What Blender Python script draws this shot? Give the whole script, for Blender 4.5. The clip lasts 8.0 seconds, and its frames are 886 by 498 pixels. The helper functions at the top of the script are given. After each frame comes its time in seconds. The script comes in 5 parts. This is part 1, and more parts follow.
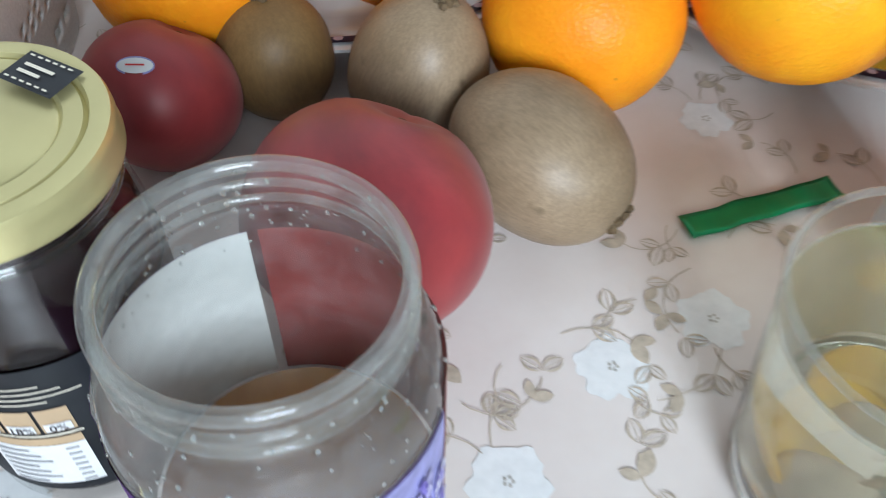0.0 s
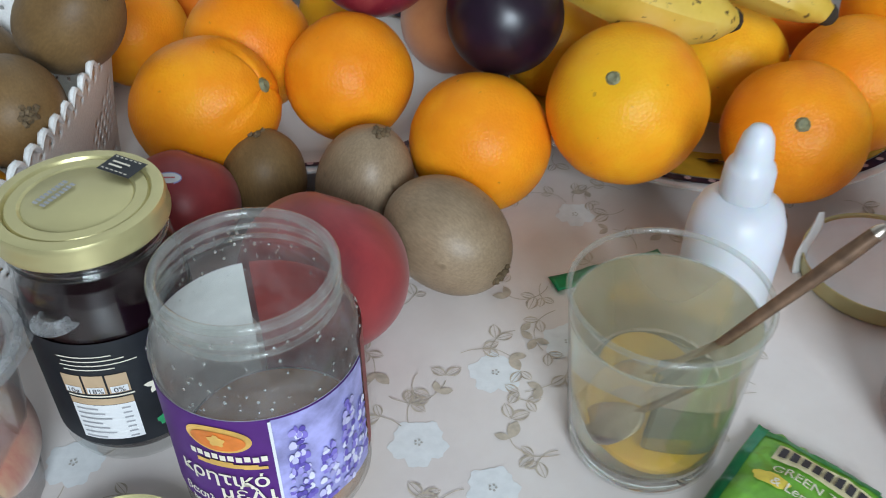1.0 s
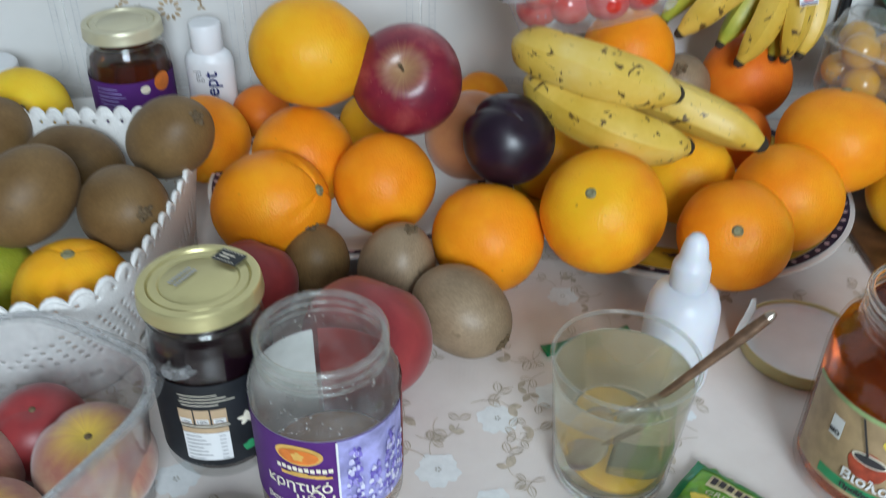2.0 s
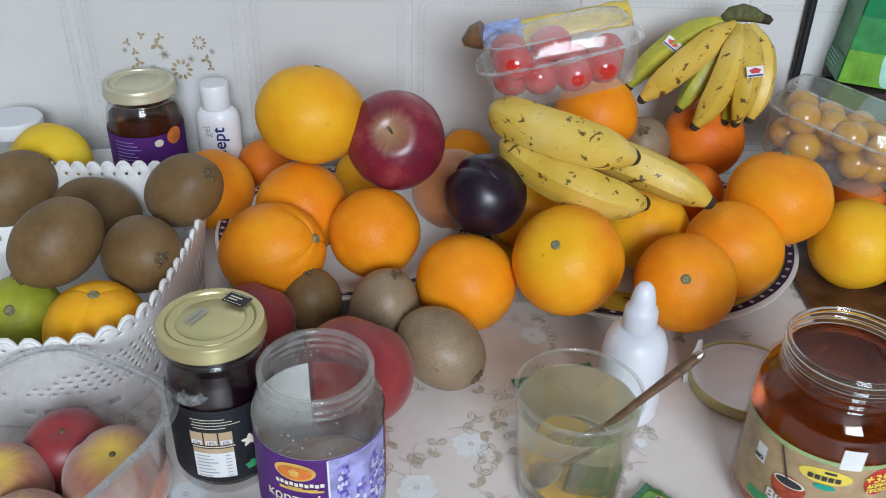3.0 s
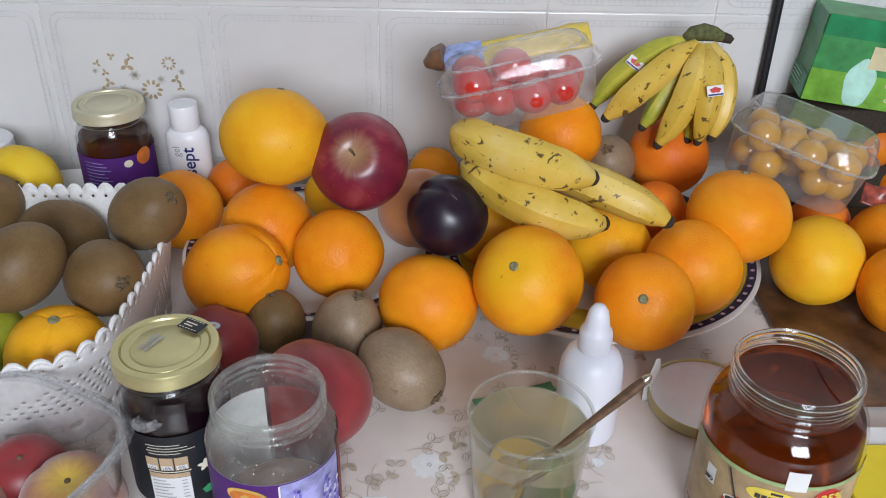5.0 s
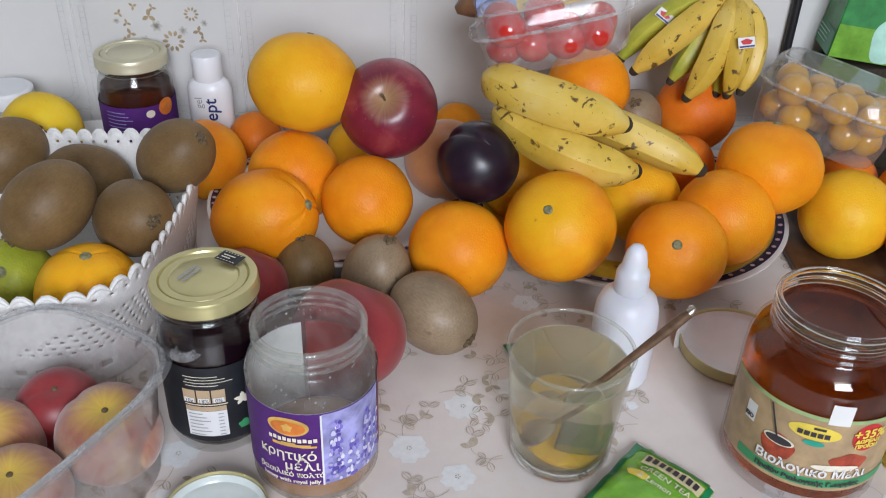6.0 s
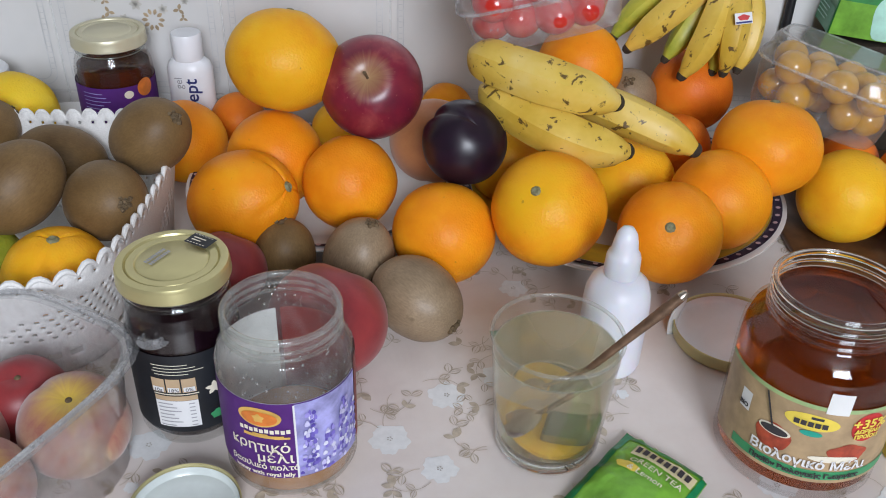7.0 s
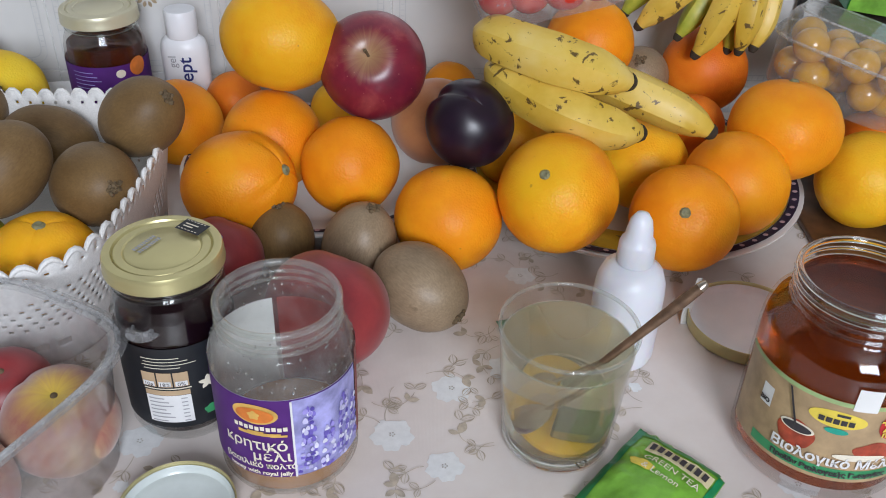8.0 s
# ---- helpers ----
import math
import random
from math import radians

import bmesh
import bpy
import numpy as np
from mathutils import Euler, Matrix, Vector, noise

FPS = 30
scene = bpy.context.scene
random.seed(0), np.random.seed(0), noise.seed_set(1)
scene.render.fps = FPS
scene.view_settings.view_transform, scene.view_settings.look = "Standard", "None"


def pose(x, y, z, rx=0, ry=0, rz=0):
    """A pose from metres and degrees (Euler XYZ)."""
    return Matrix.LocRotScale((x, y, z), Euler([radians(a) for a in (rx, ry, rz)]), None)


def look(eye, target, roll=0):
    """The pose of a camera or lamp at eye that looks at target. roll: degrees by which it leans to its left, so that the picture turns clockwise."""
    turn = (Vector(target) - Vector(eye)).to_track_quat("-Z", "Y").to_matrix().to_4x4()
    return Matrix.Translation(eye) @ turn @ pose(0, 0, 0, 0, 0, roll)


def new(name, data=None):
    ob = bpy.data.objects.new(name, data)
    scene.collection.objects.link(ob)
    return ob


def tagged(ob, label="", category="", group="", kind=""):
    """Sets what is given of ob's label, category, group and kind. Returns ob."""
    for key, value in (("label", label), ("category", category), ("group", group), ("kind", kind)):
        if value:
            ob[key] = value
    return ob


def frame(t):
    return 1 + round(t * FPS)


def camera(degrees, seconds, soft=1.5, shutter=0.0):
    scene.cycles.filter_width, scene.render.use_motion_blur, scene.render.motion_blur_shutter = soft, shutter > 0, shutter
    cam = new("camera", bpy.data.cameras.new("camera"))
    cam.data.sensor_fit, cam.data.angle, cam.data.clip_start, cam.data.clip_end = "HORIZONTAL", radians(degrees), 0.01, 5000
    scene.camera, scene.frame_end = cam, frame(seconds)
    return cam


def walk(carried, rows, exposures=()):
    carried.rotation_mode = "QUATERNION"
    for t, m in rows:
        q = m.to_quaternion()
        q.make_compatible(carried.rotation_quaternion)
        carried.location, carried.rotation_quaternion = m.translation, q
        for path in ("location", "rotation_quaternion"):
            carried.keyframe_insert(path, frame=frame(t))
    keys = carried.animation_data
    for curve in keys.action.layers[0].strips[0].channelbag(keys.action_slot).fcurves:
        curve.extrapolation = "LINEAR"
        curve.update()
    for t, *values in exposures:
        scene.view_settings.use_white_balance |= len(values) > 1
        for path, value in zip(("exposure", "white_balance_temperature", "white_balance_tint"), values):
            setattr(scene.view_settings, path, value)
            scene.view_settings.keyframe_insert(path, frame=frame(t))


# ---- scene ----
cam = camera(52.2, 8.0, soft=1.0, shutter=0.5)
PATH = [
    (0, (0.0295, 0.0781, 0.2294), (0.0345, 1.3723, -1.2954), 0.73),
    (0.2, (0.0320, 0.0606, 0.2377), (0.0786, 1.3890, -1.2530), 2.2),
    (0.5, (0.0431, 0.0134, 0.2644), (0.0738, 1.4762, -1.0992), 0.35),
    (0.7, (0.0500, -0.0150, 0.2780), (0.0630, 1.5100, -1.0160), 0.40),
    (1, (0.0574, -0.0406, 0.2886), (0.0679, 1.5062, -0.9791), -0.36),
    (1.3, (0.0600, -0.0590, 0.3070), (0.0850, 1.5120, -0.9310), -0.10),
    (1.5, (0.0536, -0.0789, 0.3218), (0.0708, 1.4916, -0.9164), -0.43),
    (2, (0.0481, -0.1331, 0.3649), (0.0562, 1.5095, -0.7760), 0.72),
    (2.2, (0.0404, -0.1457, 0.3821), (0.0742, 1.5179, -0.7276), 1.67),
    (3.5, (0.0735, -0.1974, 0.4203), (0.0817, 1.4901, -0.6531), 1.32),
    (4, (0.0825, -0.1949, 0.4376), (0.1002, 1.4955, -0.6312), 1.29),
    (4.2, (0.0824, -0.1824, 0.4307), (0.1267, 1.5156, -0.6252), 1.55),
    (5.3, (0.0792, -0.1916, 0.4157), (0.1004, 1.4991, -0.6526), 1.12),
    (5.5, (0.0671, -0.2010, 0.4047), (0.1012, 1.4970, -0.6516), 1.53),
    (6, (0.0555, -0.1991, 0.3926), (0.0944, 1.4815, -0.6910), 2.05),
    (6.5, (0.0649, -0.1913, 0.3862), (0.1038, 1.4770, -0.7162), 2.00),
    (7, (0.0668, -0.1818, 0.3775), (0.1052, 1.4850, -0.7272), 1.94),
    (7.5, (0.0669, -0.1677, 0.3724), (0.1009, 1.4767, -0.7655), 2.00),
    (8, (0.0649, -0.1592, 0.3657), (0.1026, 1.4850, -0.7723), 1.97),
]
EXPOSURES = [(0.0, 0.54, 5800, 4), (0.25, 0.38, 5800, 4), (0.5, 0.24, 5820, 3), (1.0, 0.09, 5860, 3), (2.0, 0.04, 5870, 2), (2.6, 0.02, 5970, 5), (3.5, 0.0, 6080, 10), (5.5, 0.0, 6270, 13), (8.0, -0.02, 6220, 12)]
walk(cam, [(t, look(eye, target, roll)) for t, eye, target, roll in PATH], EXPOSURES)

# ---- light ----
world = bpy.data.worlds.new("daylight")
scene.world = world
world.use_nodes = True
_wn = world.node_tree.nodes
_sky = _wn.new("ShaderNodeTexSky")
_sky.sky_type, _sky.sun_disc = "NISHITA", False
_sky.sun_elevation, _sky.sun_rotation = radians(35), radians(170)
world.node_tree.links.new(_sky.outputs[0], _wn["Background"].inputs[0])
_wn["Background"].inputs[1].default_value = 0.1

WIN_X, WIN_Z, WIN_W, WIN_H = 0.48, 1.22, 0.95, 0.95
SOUTH = -2.2
_a = bpy.data.lights.new("window_daylight", "AREA")
_a.shape, _a.size, _a.size_y = "RECTANGLE", WIN_W, WIN_H
_a.energy, _a.color = 70, (0.92, 0.97, 1.03)
lamp = new("window_daylight", _a)
lamp.matrix_world = look((WIN_X, SOUTH + 0.02, WIN_Z), (WIN_X, 0.3, WIN_Z - 0.35))


# ---- materials ----
def shade(name):
    m = bpy.data.materials.new(name)
    m.use_nodes = True
    t = m.node_tree
    return m, t.nodes, t.links, t.nodes["Principled BSDF"]


def setp(b, **kw):
    names = dict(color="Base Color", rough="Roughness", metal="Metallic", trans="Transmission Weight", ior="IOR",
                 coat="Coat Weight", coatr="Coat Roughness", sss="Subsurface Weight", sheen="Sheen Weight", spec="Specular IOR Level", alpha="Alpha")
    for k, v in kw.items():
        b.inputs[names[k]].default_value = (*v, 1) if k == "color" else v
    if "sss" in kw:
        b.inputs["Subsurface Radius"].default_value = (0.004, 0.002, 0.001)
        b.inputs["Subsurface Scale"].default_value = 1.0


def ramp(n, l, src, stops):
    r = n.new("ShaderNodeValToRGB")
    e = r.color_ramp.elements
    while len(e) < len(stops):
        e.new(0.5)
    for x, (p, c) in zip(e, stops):
        x.position, x.color = p, (*c, 1)
    l.new(src, r.inputs[0])
    return r.outputs[0]


def noise_tex(n, l, scale, detail=4, rough=0.55, co=None, dist=0.0):
    x = n.new("ShaderNodeTexNoise")
    x.inputs["Scale"].default_value, x.inputs["Detail"].default_value = scale, detail
    x.inputs["Roughness"].default_value, x.inputs["Distortion"].default_value = rough, dist
    if co:
        l.new(co, x.inputs["Vector"])
    return x.outputs["Fac"]


def mix(n, l, fac, a, b, mode="MIX"):
    x = n.new("ShaderNodeMix")
    x.data_type, x.blend_type = "RGBA", mode
    for sock, v in ((x.inputs[0], fac), (x.inputs[6], a), (x.inputs[7], b)):
        if hasattr(v, "is_linked"):
            l.new(v, sock)
        elif isinstance(v, (int, float)):
            sock.default_value = v
        else:
            sock.default_value = (*v, 1)
    return x.outputs[2]


def bump(n, l, b, h, strength, dist):
    x = n.new("ShaderNodeBump")
    x.inputs["Strength"].default_value, x.inputs["Distance"].default_value = strength, dist
    l.new(h, x.inputs["Height"])
    l.new(x.outputs[0], b.inputs["Normal"])


def coords(n, which="Object"):
    return n.new("ShaderNodeTexCoord").outputs[which]


def plain(name, color, rough=0.5, vary=0.12, scale=60, **kw):
    """A surface of one colour with slight mottling and fine relief."""
    m, n, l, b = shade(name)
    setp(b, rough=rough, **kw)
    co = coords(n)
    f = noise_tex(n, l, scale, 5, co=co)
    dark = tuple(c * (1 - vary) for c in color)
    light = tuple(min(1, c * (1 + vary)) for c in color)
    l.new(ramp(n, l, f, [(0.3, dark), (0.7, light)]), b.inputs["Base Color"])
    bump(n, l, b, noise_tex(n, l, scale * 12, 3, co=co), 0.08, 0.0004)
    return m


def peel(name, cols, pore=650, rough=0.38, blot=26, cap=None):
    """Citrus skin: two tones in broad drifts, a shift from fruit to fruit, pitted pores."""
    m, n, l, b = shade(name)
    setp(b, rough=rough + 0.06, sss=0.28, spec=0.22)
    b.inputs["Subsurface Radius"].default_value = (0.007, 0.0026, 0.0005)
    co = coords(n)
    rnd = n.new("ShaderNodeObjectInfo").outputs["Random"]
    drift = noise_tex(n, l, blot, 4, 0.6, co)
    base = ramp(n, l, drift, [(0.32, cols[0]), (0.52, cols[1]), (0.72, cols[2])])
    warm = ramp(n, l, rnd, [(0.0, (1.0, 0.90, 0.8)), (1.0, (1.0, 1.12, 1.1))])
    c = mix(n, l, 0.55, base, warm, "MULTIPLY")
    if cap:
        sx = n.new("ShaderNodeSeparateXYZ")
        l.new(co, sx.inputs[0])
        ad = n.new("ShaderNodeMath")
        ad.operation, ad.inputs[1].default_value = "MULTIPLY_ADD", 0.014
        l.new(noise_tex(n, l, 70, 4, 0.6, co), ad.inputs[0])
        l.new(sx.outputs[2], ad.inputs[2])
        mr = n.new("ShaderNodeMapRange")
        mr.inputs[1].default_value, mr.inputs[2].default_value = cap
        l.new(ad.outputs[0], mr.inputs[0])
        c = mix(n, l, mr.outputs[0], c, (0.82, 0.46, 0.012))
    speck = noise_tex(n, l, 240, 2, 0.5, co)
    c = mix(n, l, ramp(n, l, speck, [(0.74, (0, 0, 0)), (0.8, (0.5, 0.5, 0.5))]), c, (0.30, 0.15, 0.03))
    l.new(c, b.inputs["Base Color"])
    v = n.new("ShaderNodeTexVoronoi")
    v.inputs["Scale"].default_value = pore
    l.new(co, v.inputs["Vector"])
    hs = n.new("ShaderNodeMath")
    hs.operation = "ADD"
    l.new(v.outputs["Distance"], hs.inputs[0])
    l.new(noise_tex(n, l, 130, 3, co=co), hs.inputs[1])
    bump(n, l, b, hs.outputs[0], 0.28, 0.0006)
    return m


def kiwi_skin(name, dark, light, rough=0.5):
    m, n, l, b = shade(name)
    setp(b, rough=rough, sheen=0.02, spec=0.35)
    co = coords(n)
    st = n.new("ShaderNodeMapping")
    st.inputs["Scale"].default_value = (1, 1, 0.25)
    l.new(co, st.inputs["Vector"])
    f1 = noise_tex(n, l, 30, 5, 0.6, co)
    f2 = noise_tex(n, l, 900, 4, 0.7, st.outputs[0])
    c = ramp(n, l, f1, [(0.3, dark), (0.7, light)])
    c = mix(n, l, 0.4, c, ramp(n, l, f2, [(0.35, (0.55, 0.52, 0.48)), (0.7, (1.3, 1.27, 1.2))]), "MULTIPLY")
    c = mix(n, l, ramp(n, l, noise_tex(n, l, 75, 2, 0.5, co), [(0.71, (0, 0, 0)), (0.78, (0.6, 0.6, 0.6))]), c, (0.06, 0.035, 0.015))
    l.new(c, b.inputs["Base Color"])
    bump(n, l, b, f2, 0.22, 0.0005)
    return m


def fruit_skin(name, stops, scale=30, rough=0.3, streak=0.0, dots=None, fuzz=0.0, coat=0.0, cap=None, capcol=(0.40, 0.24, 0.13)):
    """Apple, plum, peach and tomato skins."""
    m, n, l, b = shade(name)
    setp(b, rough=rough, sheen=fuzz, coat=coat, coatr=0.15, sss=0.06)
    co = coords(n)
    src = co
    if streak:
        mp = n.new("ShaderNodeMapping")
        mp.inputs["Scale"].default_value = (1, 1, streak)
        l.new(co, mp.inputs["Vector"])
        src = mp.outputs[0]
    c = ramp(n, l, noise_tex(n, l, scale, 6, 0.65, src, 0.4), stops)
    if dots:
        v = n.new("ShaderNodeTexVoronoi")
        v.inputs["Scale"].default_value = 170
        l.new(co, v.inputs["Vector"])
        c = mix(n, l, ramp(n, l, v.outputs["Distance"], [(0.05, (0.7, 0.7, 0.7)), (0.10, (0, 0, 0))]), c, dots)
    if cap:
        flat, way, far = n.new("ShaderNodeVectorMath"), n.new("ShaderNodeVectorMath"), n.new("ShaderNodeVectorMath")
        flat.operation, way.operation, far.operation = "MULTIPLY", "NORMALIZE", "LENGTH"
        flat.inputs[1].default_value = (1, 1, 0)
        l.new(co, flat.inputs[0])
        l.new(flat.outputs[0], way.inputs[0])
        l.new(flat.outputs[0], far.inputs[0])
        rays = n.new("ShaderNodeMath")
        rays.operation, rays.inputs[1].default_value = "MULTIPLY_ADD", -0.8 * cap[1]
        l.new(noise_tex(n, l, 5.5, 5, 0.75, way.outputs[0]), rays.inputs[0])
        l.new(far.outputs["Value"], rays.inputs[2])
        mr = n.new("ShaderNodeMapRange")
        mr.inputs[1].default_value, mr.inputs[2].default_value = cap[1] * 0.6, cap[0] * 0.6 - 0.4 * cap[1]
        l.new(rays.outputs[0], mr.inputs[0])
        sx, top, up = n.new("ShaderNodeSeparateXYZ"), n.new("ShaderNodeMapRange"), n.new("ShaderNodeMath")
        l.new(co, sx.inputs[0])
        top.inputs[1].default_value, top.inputs[2].default_value = 0.004, 0.014
        l.new(sx.outputs[2], top.inputs[0])
        up.operation = "MULTIPLY"
        l.new(mr.outputs[0], up.inputs[0])
        l.new(top.outputs[0], up.inputs[1])
        c = mix(n, l, up.outputs[0], c, capcol)
    l.new(c, b.inputs["Base Color"])
    bump(n, l, b, noise_tex(n, l, 220, 4, co=co), 0.05, 0.0005)
    return m


def glassy(name, color, ior=1.47, rough=0.0, wavy=0.04):
    m, n, l, b = shade(name)
    setp(b, color=color, rough=rough, trans=1.0, ior=ior)
    co = coords(n)
    if wavy:
        bump(n, l, b, noise_tex(n, l, 90, 2, co=co), wavy, 0.0008)
    return m


def thin_glass(name, color, top=0.75, rough=0.02, wavy=0.12):
    """Blown glass walls: clear, with reflections that grow towards the edges."""
    m, n, l, b = shade(name)
    tr, gl, mx = n.new("ShaderNodeBsdfTransparent"), n.new("ShaderNodeBsdfGlossy"), n.new("ShaderNodeMixShader")
    tr.inputs[0].default_value = (*color, 1)
    gl.inputs["Roughness"].default_value = rough
    lw = n.new("ShaderNodeLayerWeight")
    lw.inputs[0].default_value = 0.5
    pw, ma = n.new("ShaderNodeMath"), n.new("ShaderNodeMath")
    pw.operation, pw.inputs[1].default_value = "POWER", 3.2
    ma.operation, ma.inputs[1].default_value, ma.inputs[2].default_value = "MULTIPLY_ADD", top, 0.045
    l.new(lw.outputs["Facing"], pw.inputs[0])
    l.new(pw.outputs[0], ma.inputs[0])
    bp = n.new("ShaderNodeBump")
    bp.inputs["Strength"].default_value, bp.inputs["Distance"].default_value = wavy, 0.001
    l.new(noise_tex(n, l, 70, 3, co=coords(n)), bp.inputs["Height"])
    l.new(bp.outputs[0], gl.inputs["Normal"])
    l.new(ma.outputs[0], mx.inputs[0])
    l.new(tr.outputs[0], mx.inputs[1])
    l.new(gl.outputs[0], mx.inputs[2])
    l.new(mx.outputs[0], n["Material Output"].inputs[0])
    return m


def film(name, color, top=0.4, haze=0.05, wavy=0.12):
    """Thin clear plastic or smeared glass: see-through, a broken sheen, and a slight milky haze that passes light."""
    m = thin_glass(name, color, top, 0.10, wavy)
    n, l = m.node_tree.nodes, m.node_tree.links
    was = n["Material Output"].inputs[0].links[0].from_socket
    df, tl, half, mx = n.new("ShaderNodeBsdfDiffuse"), n.new("ShaderNodeBsdfTranslucent"), n.new("ShaderNodeMixShader"), n.new("ShaderNodeMixShader")
    for q in (df, tl):
        q.inputs[0].default_value = (0.86, 0.87, 0.88, 1)
    l.new(df.outputs[0], half.inputs[1])
    l.new(tl.outputs[0], half.inputs[2])
    l.new(ramp(n, l, noise_tex(n, l, 85, 4, 0.65, coords(n)), [(0.3, (haze * 0.4,) * 3), (0.72, (haze * 2.0,) * 3)]), mx.inputs[0])
    l.new(was, mx.inputs[1])
    l.new(half.outputs[0], mx.inputs[2])
    l.new(mx.outputs[0], n["Material Output"].inputs[0])
    return m


def island(name, cols, rough=0.6):
    """Colours that differ from piece to piece of one mesh."""
    m, n, l, b = shade(name)
    setp(b, rough=rough)
    g = n.new("ShaderNodeNewGeometry").outputs["Random Per Island"]
    k = len(cols)
    c = ramp(n, l, g, [((i + 0.5) / k, c) for i, c in enumerate(cols)])
    l.new(mix(n, l, 0.25, c, ramp(n, l, noise_tex(n, l, 300, 3, co=coords(n)), [(0.3, (0.6, 0.6, 0.6)), (0.7, (1.2, 1.2, 1.2))]), "MULTIPLY"), b.inputs["Base Color"])
    return m


ORANGE = peel("orange_peel", [(0.79, 0.235, 0.005), (0.86, 0.295, 0.007), (0.90, 0.36, 0.010)])
MANDARIN = peel("mandarin_peel", [(0.66, 0.14, 0.010), (0.74, 0.19, 0.012), (0.78, 0.24, 0.016)], 800)
YELLOW = peel("golden_peel", [(0.80, 0.34, 0.010), (0.84, 0.42, 0.012), (0.86, 0.48, 0.02)], 600)
CAPPED = peel("orange_peel_yellow_cap", [(0.78, 0.24, 0.005), (0.86, 0.31, 0.007), (0.90, 0.38, 0.010)], cap=(0.026, 0.048))
LEMON = peel("lemon_peel", [(0.78, 0.48, 0.02), (0.82, 0.55, 0.03), (0.84, 0.6, 0.05)], 560)
LIME = peel("lime_peel", [(0.26, 0.28, 0.025), (0.38, 0.38, 0.035), (0.48, 0.44, 0.05)], 560)
KIWI = kiwi_skin("kiwi_skin", (0.142, 0.080, 0.029), (0.230, 0.142, 0.057))
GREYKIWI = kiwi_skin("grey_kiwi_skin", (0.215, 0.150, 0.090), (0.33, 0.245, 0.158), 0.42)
APPLE = fruit_skin("apple_skin", [(0.3, (0.115, 0.009, 0.026)), (0.55, (0.215, 0.017, 0.036)), (0.74, (0.36, 0.075, 0.075))], 30, 0.34, 0.30, (0.38, 0.16, 0.13), 0, 0.08, (0.003, 0.0195), (0.40, 0.235, 0.115))
PLUM = fruit_skin("plum_skin", [(0.35, (0.008, 0.004, 0.010)), (0.65, (0.022, 0.008, 0.020)), (0.9, (0.04, 0.015, 0.025))], 24, 0.34, 0, None, 0, 0.0)
NECTARINE = fruit_skin("nectarine_skin", [(0.3, (0.19, 0.020, 0.026)), (0.6, (0.32, 0.038, 0.040)), (0.85, (0.43, 0.085, 0.065))], 22, 0.42, 0, None, 0.1)
PEACH = fruit_skin("peach_skin", [(0.34, (0.30, 0.060, 0.050)), (0.47, (0.42, 0.17, 0.115)), (0.6, (0.52, 0.34, 0.20)), (0.8, (0.60, 0.47, 0.20))], 17, 0.7, 0.5, None, 0.45, cap=(0.003, 0.020), capcol=(0.70, 0.48, 0.06))
TAN = fruit_skin("tan_peach_skin", [(0.3, (0.38, 0.13, 0.05)), (0.6, (0.48, 0.20, 0.07)), (0.85, (0.55, 0.29, 0.10))], 20, 0.6, 0, None, 0.3)
TOMATO = fruit_skin("cherry_tomato_skin", [(0.3, (0.50, 0.02, 0.018)), (0.8, (0.62, 0.05, 0.03))], 40, 0.16, 0, None, 0, 0.3)
YTOMATO = fruit_skin("yellow_tomato_skin", [(0.3, (0.56, 0.27, 0.012)), (0.8, (0.70, 0.40, 0.028))], 40, 0.2, 0, None, 0, 0.3)
STEM = plain("dry_stem", (0.13, 0.088, 0.045), 0.8, 0.4, 500)
GREENSTEM = plain("green_stem", (0.20, 0.19, 0.10), 0.7, 0.4, 500)


def banana_skin():
    m, n, l, b = shade("banana_skin")
    setp(b, rough=0.42, sss=0.08)
    co = coords(n)
    c = ramp(n, l, noise_tex(n, l, 28, 4, 0.6, co), [(0.3, (0.58, 0.375, 0.040)), (0.55, (0.70, 0.485, 0.085)), (0.8, (0.74, 0.56, 0.18))])
    sp = noise_tex(n, l, 95, 4, 0.6, co, 0.8)
    c = mix(n, l, ramp(n, l, sp, [(0.61, (0, 0, 0)), (0.65, (0.9, 0.9, 0.9))]), c, (0.07, 0.035, 0.014))
    fl = noise_tex(n, l, 330, 2, 0.5, co)
    c = mix(n, l, ramp(n, l, fl, [(0.715, (0, 0, 0)), (0.745, (0.7, 0.7, 0.7))]), c, (0.14, 0.07, 0.03))
    l.new(c, b.inputs["Base Color"])
    bump(n, l, b, noise_tex(n, l, 160, 3, co=co), 0.06, 0.0008)
    return m


BANANA = banana_skin()
GBANANA = fruit_skin("green_banana_skin", [(0.3, (0.24, 0.32, 0.03)), (0.55, (0.48, 0.45, 0.05)), (0.8, (0.62, 0.50, 0.06))], 34, 0.42)
BTIP = plain("banana_tip", (0.035, 0.025, 0.015), 0.85, 0.4, 400)
BCROWN = plain("banana_crown", (0.10, 0.105, 0.035), 0.8, 0.45, 260)

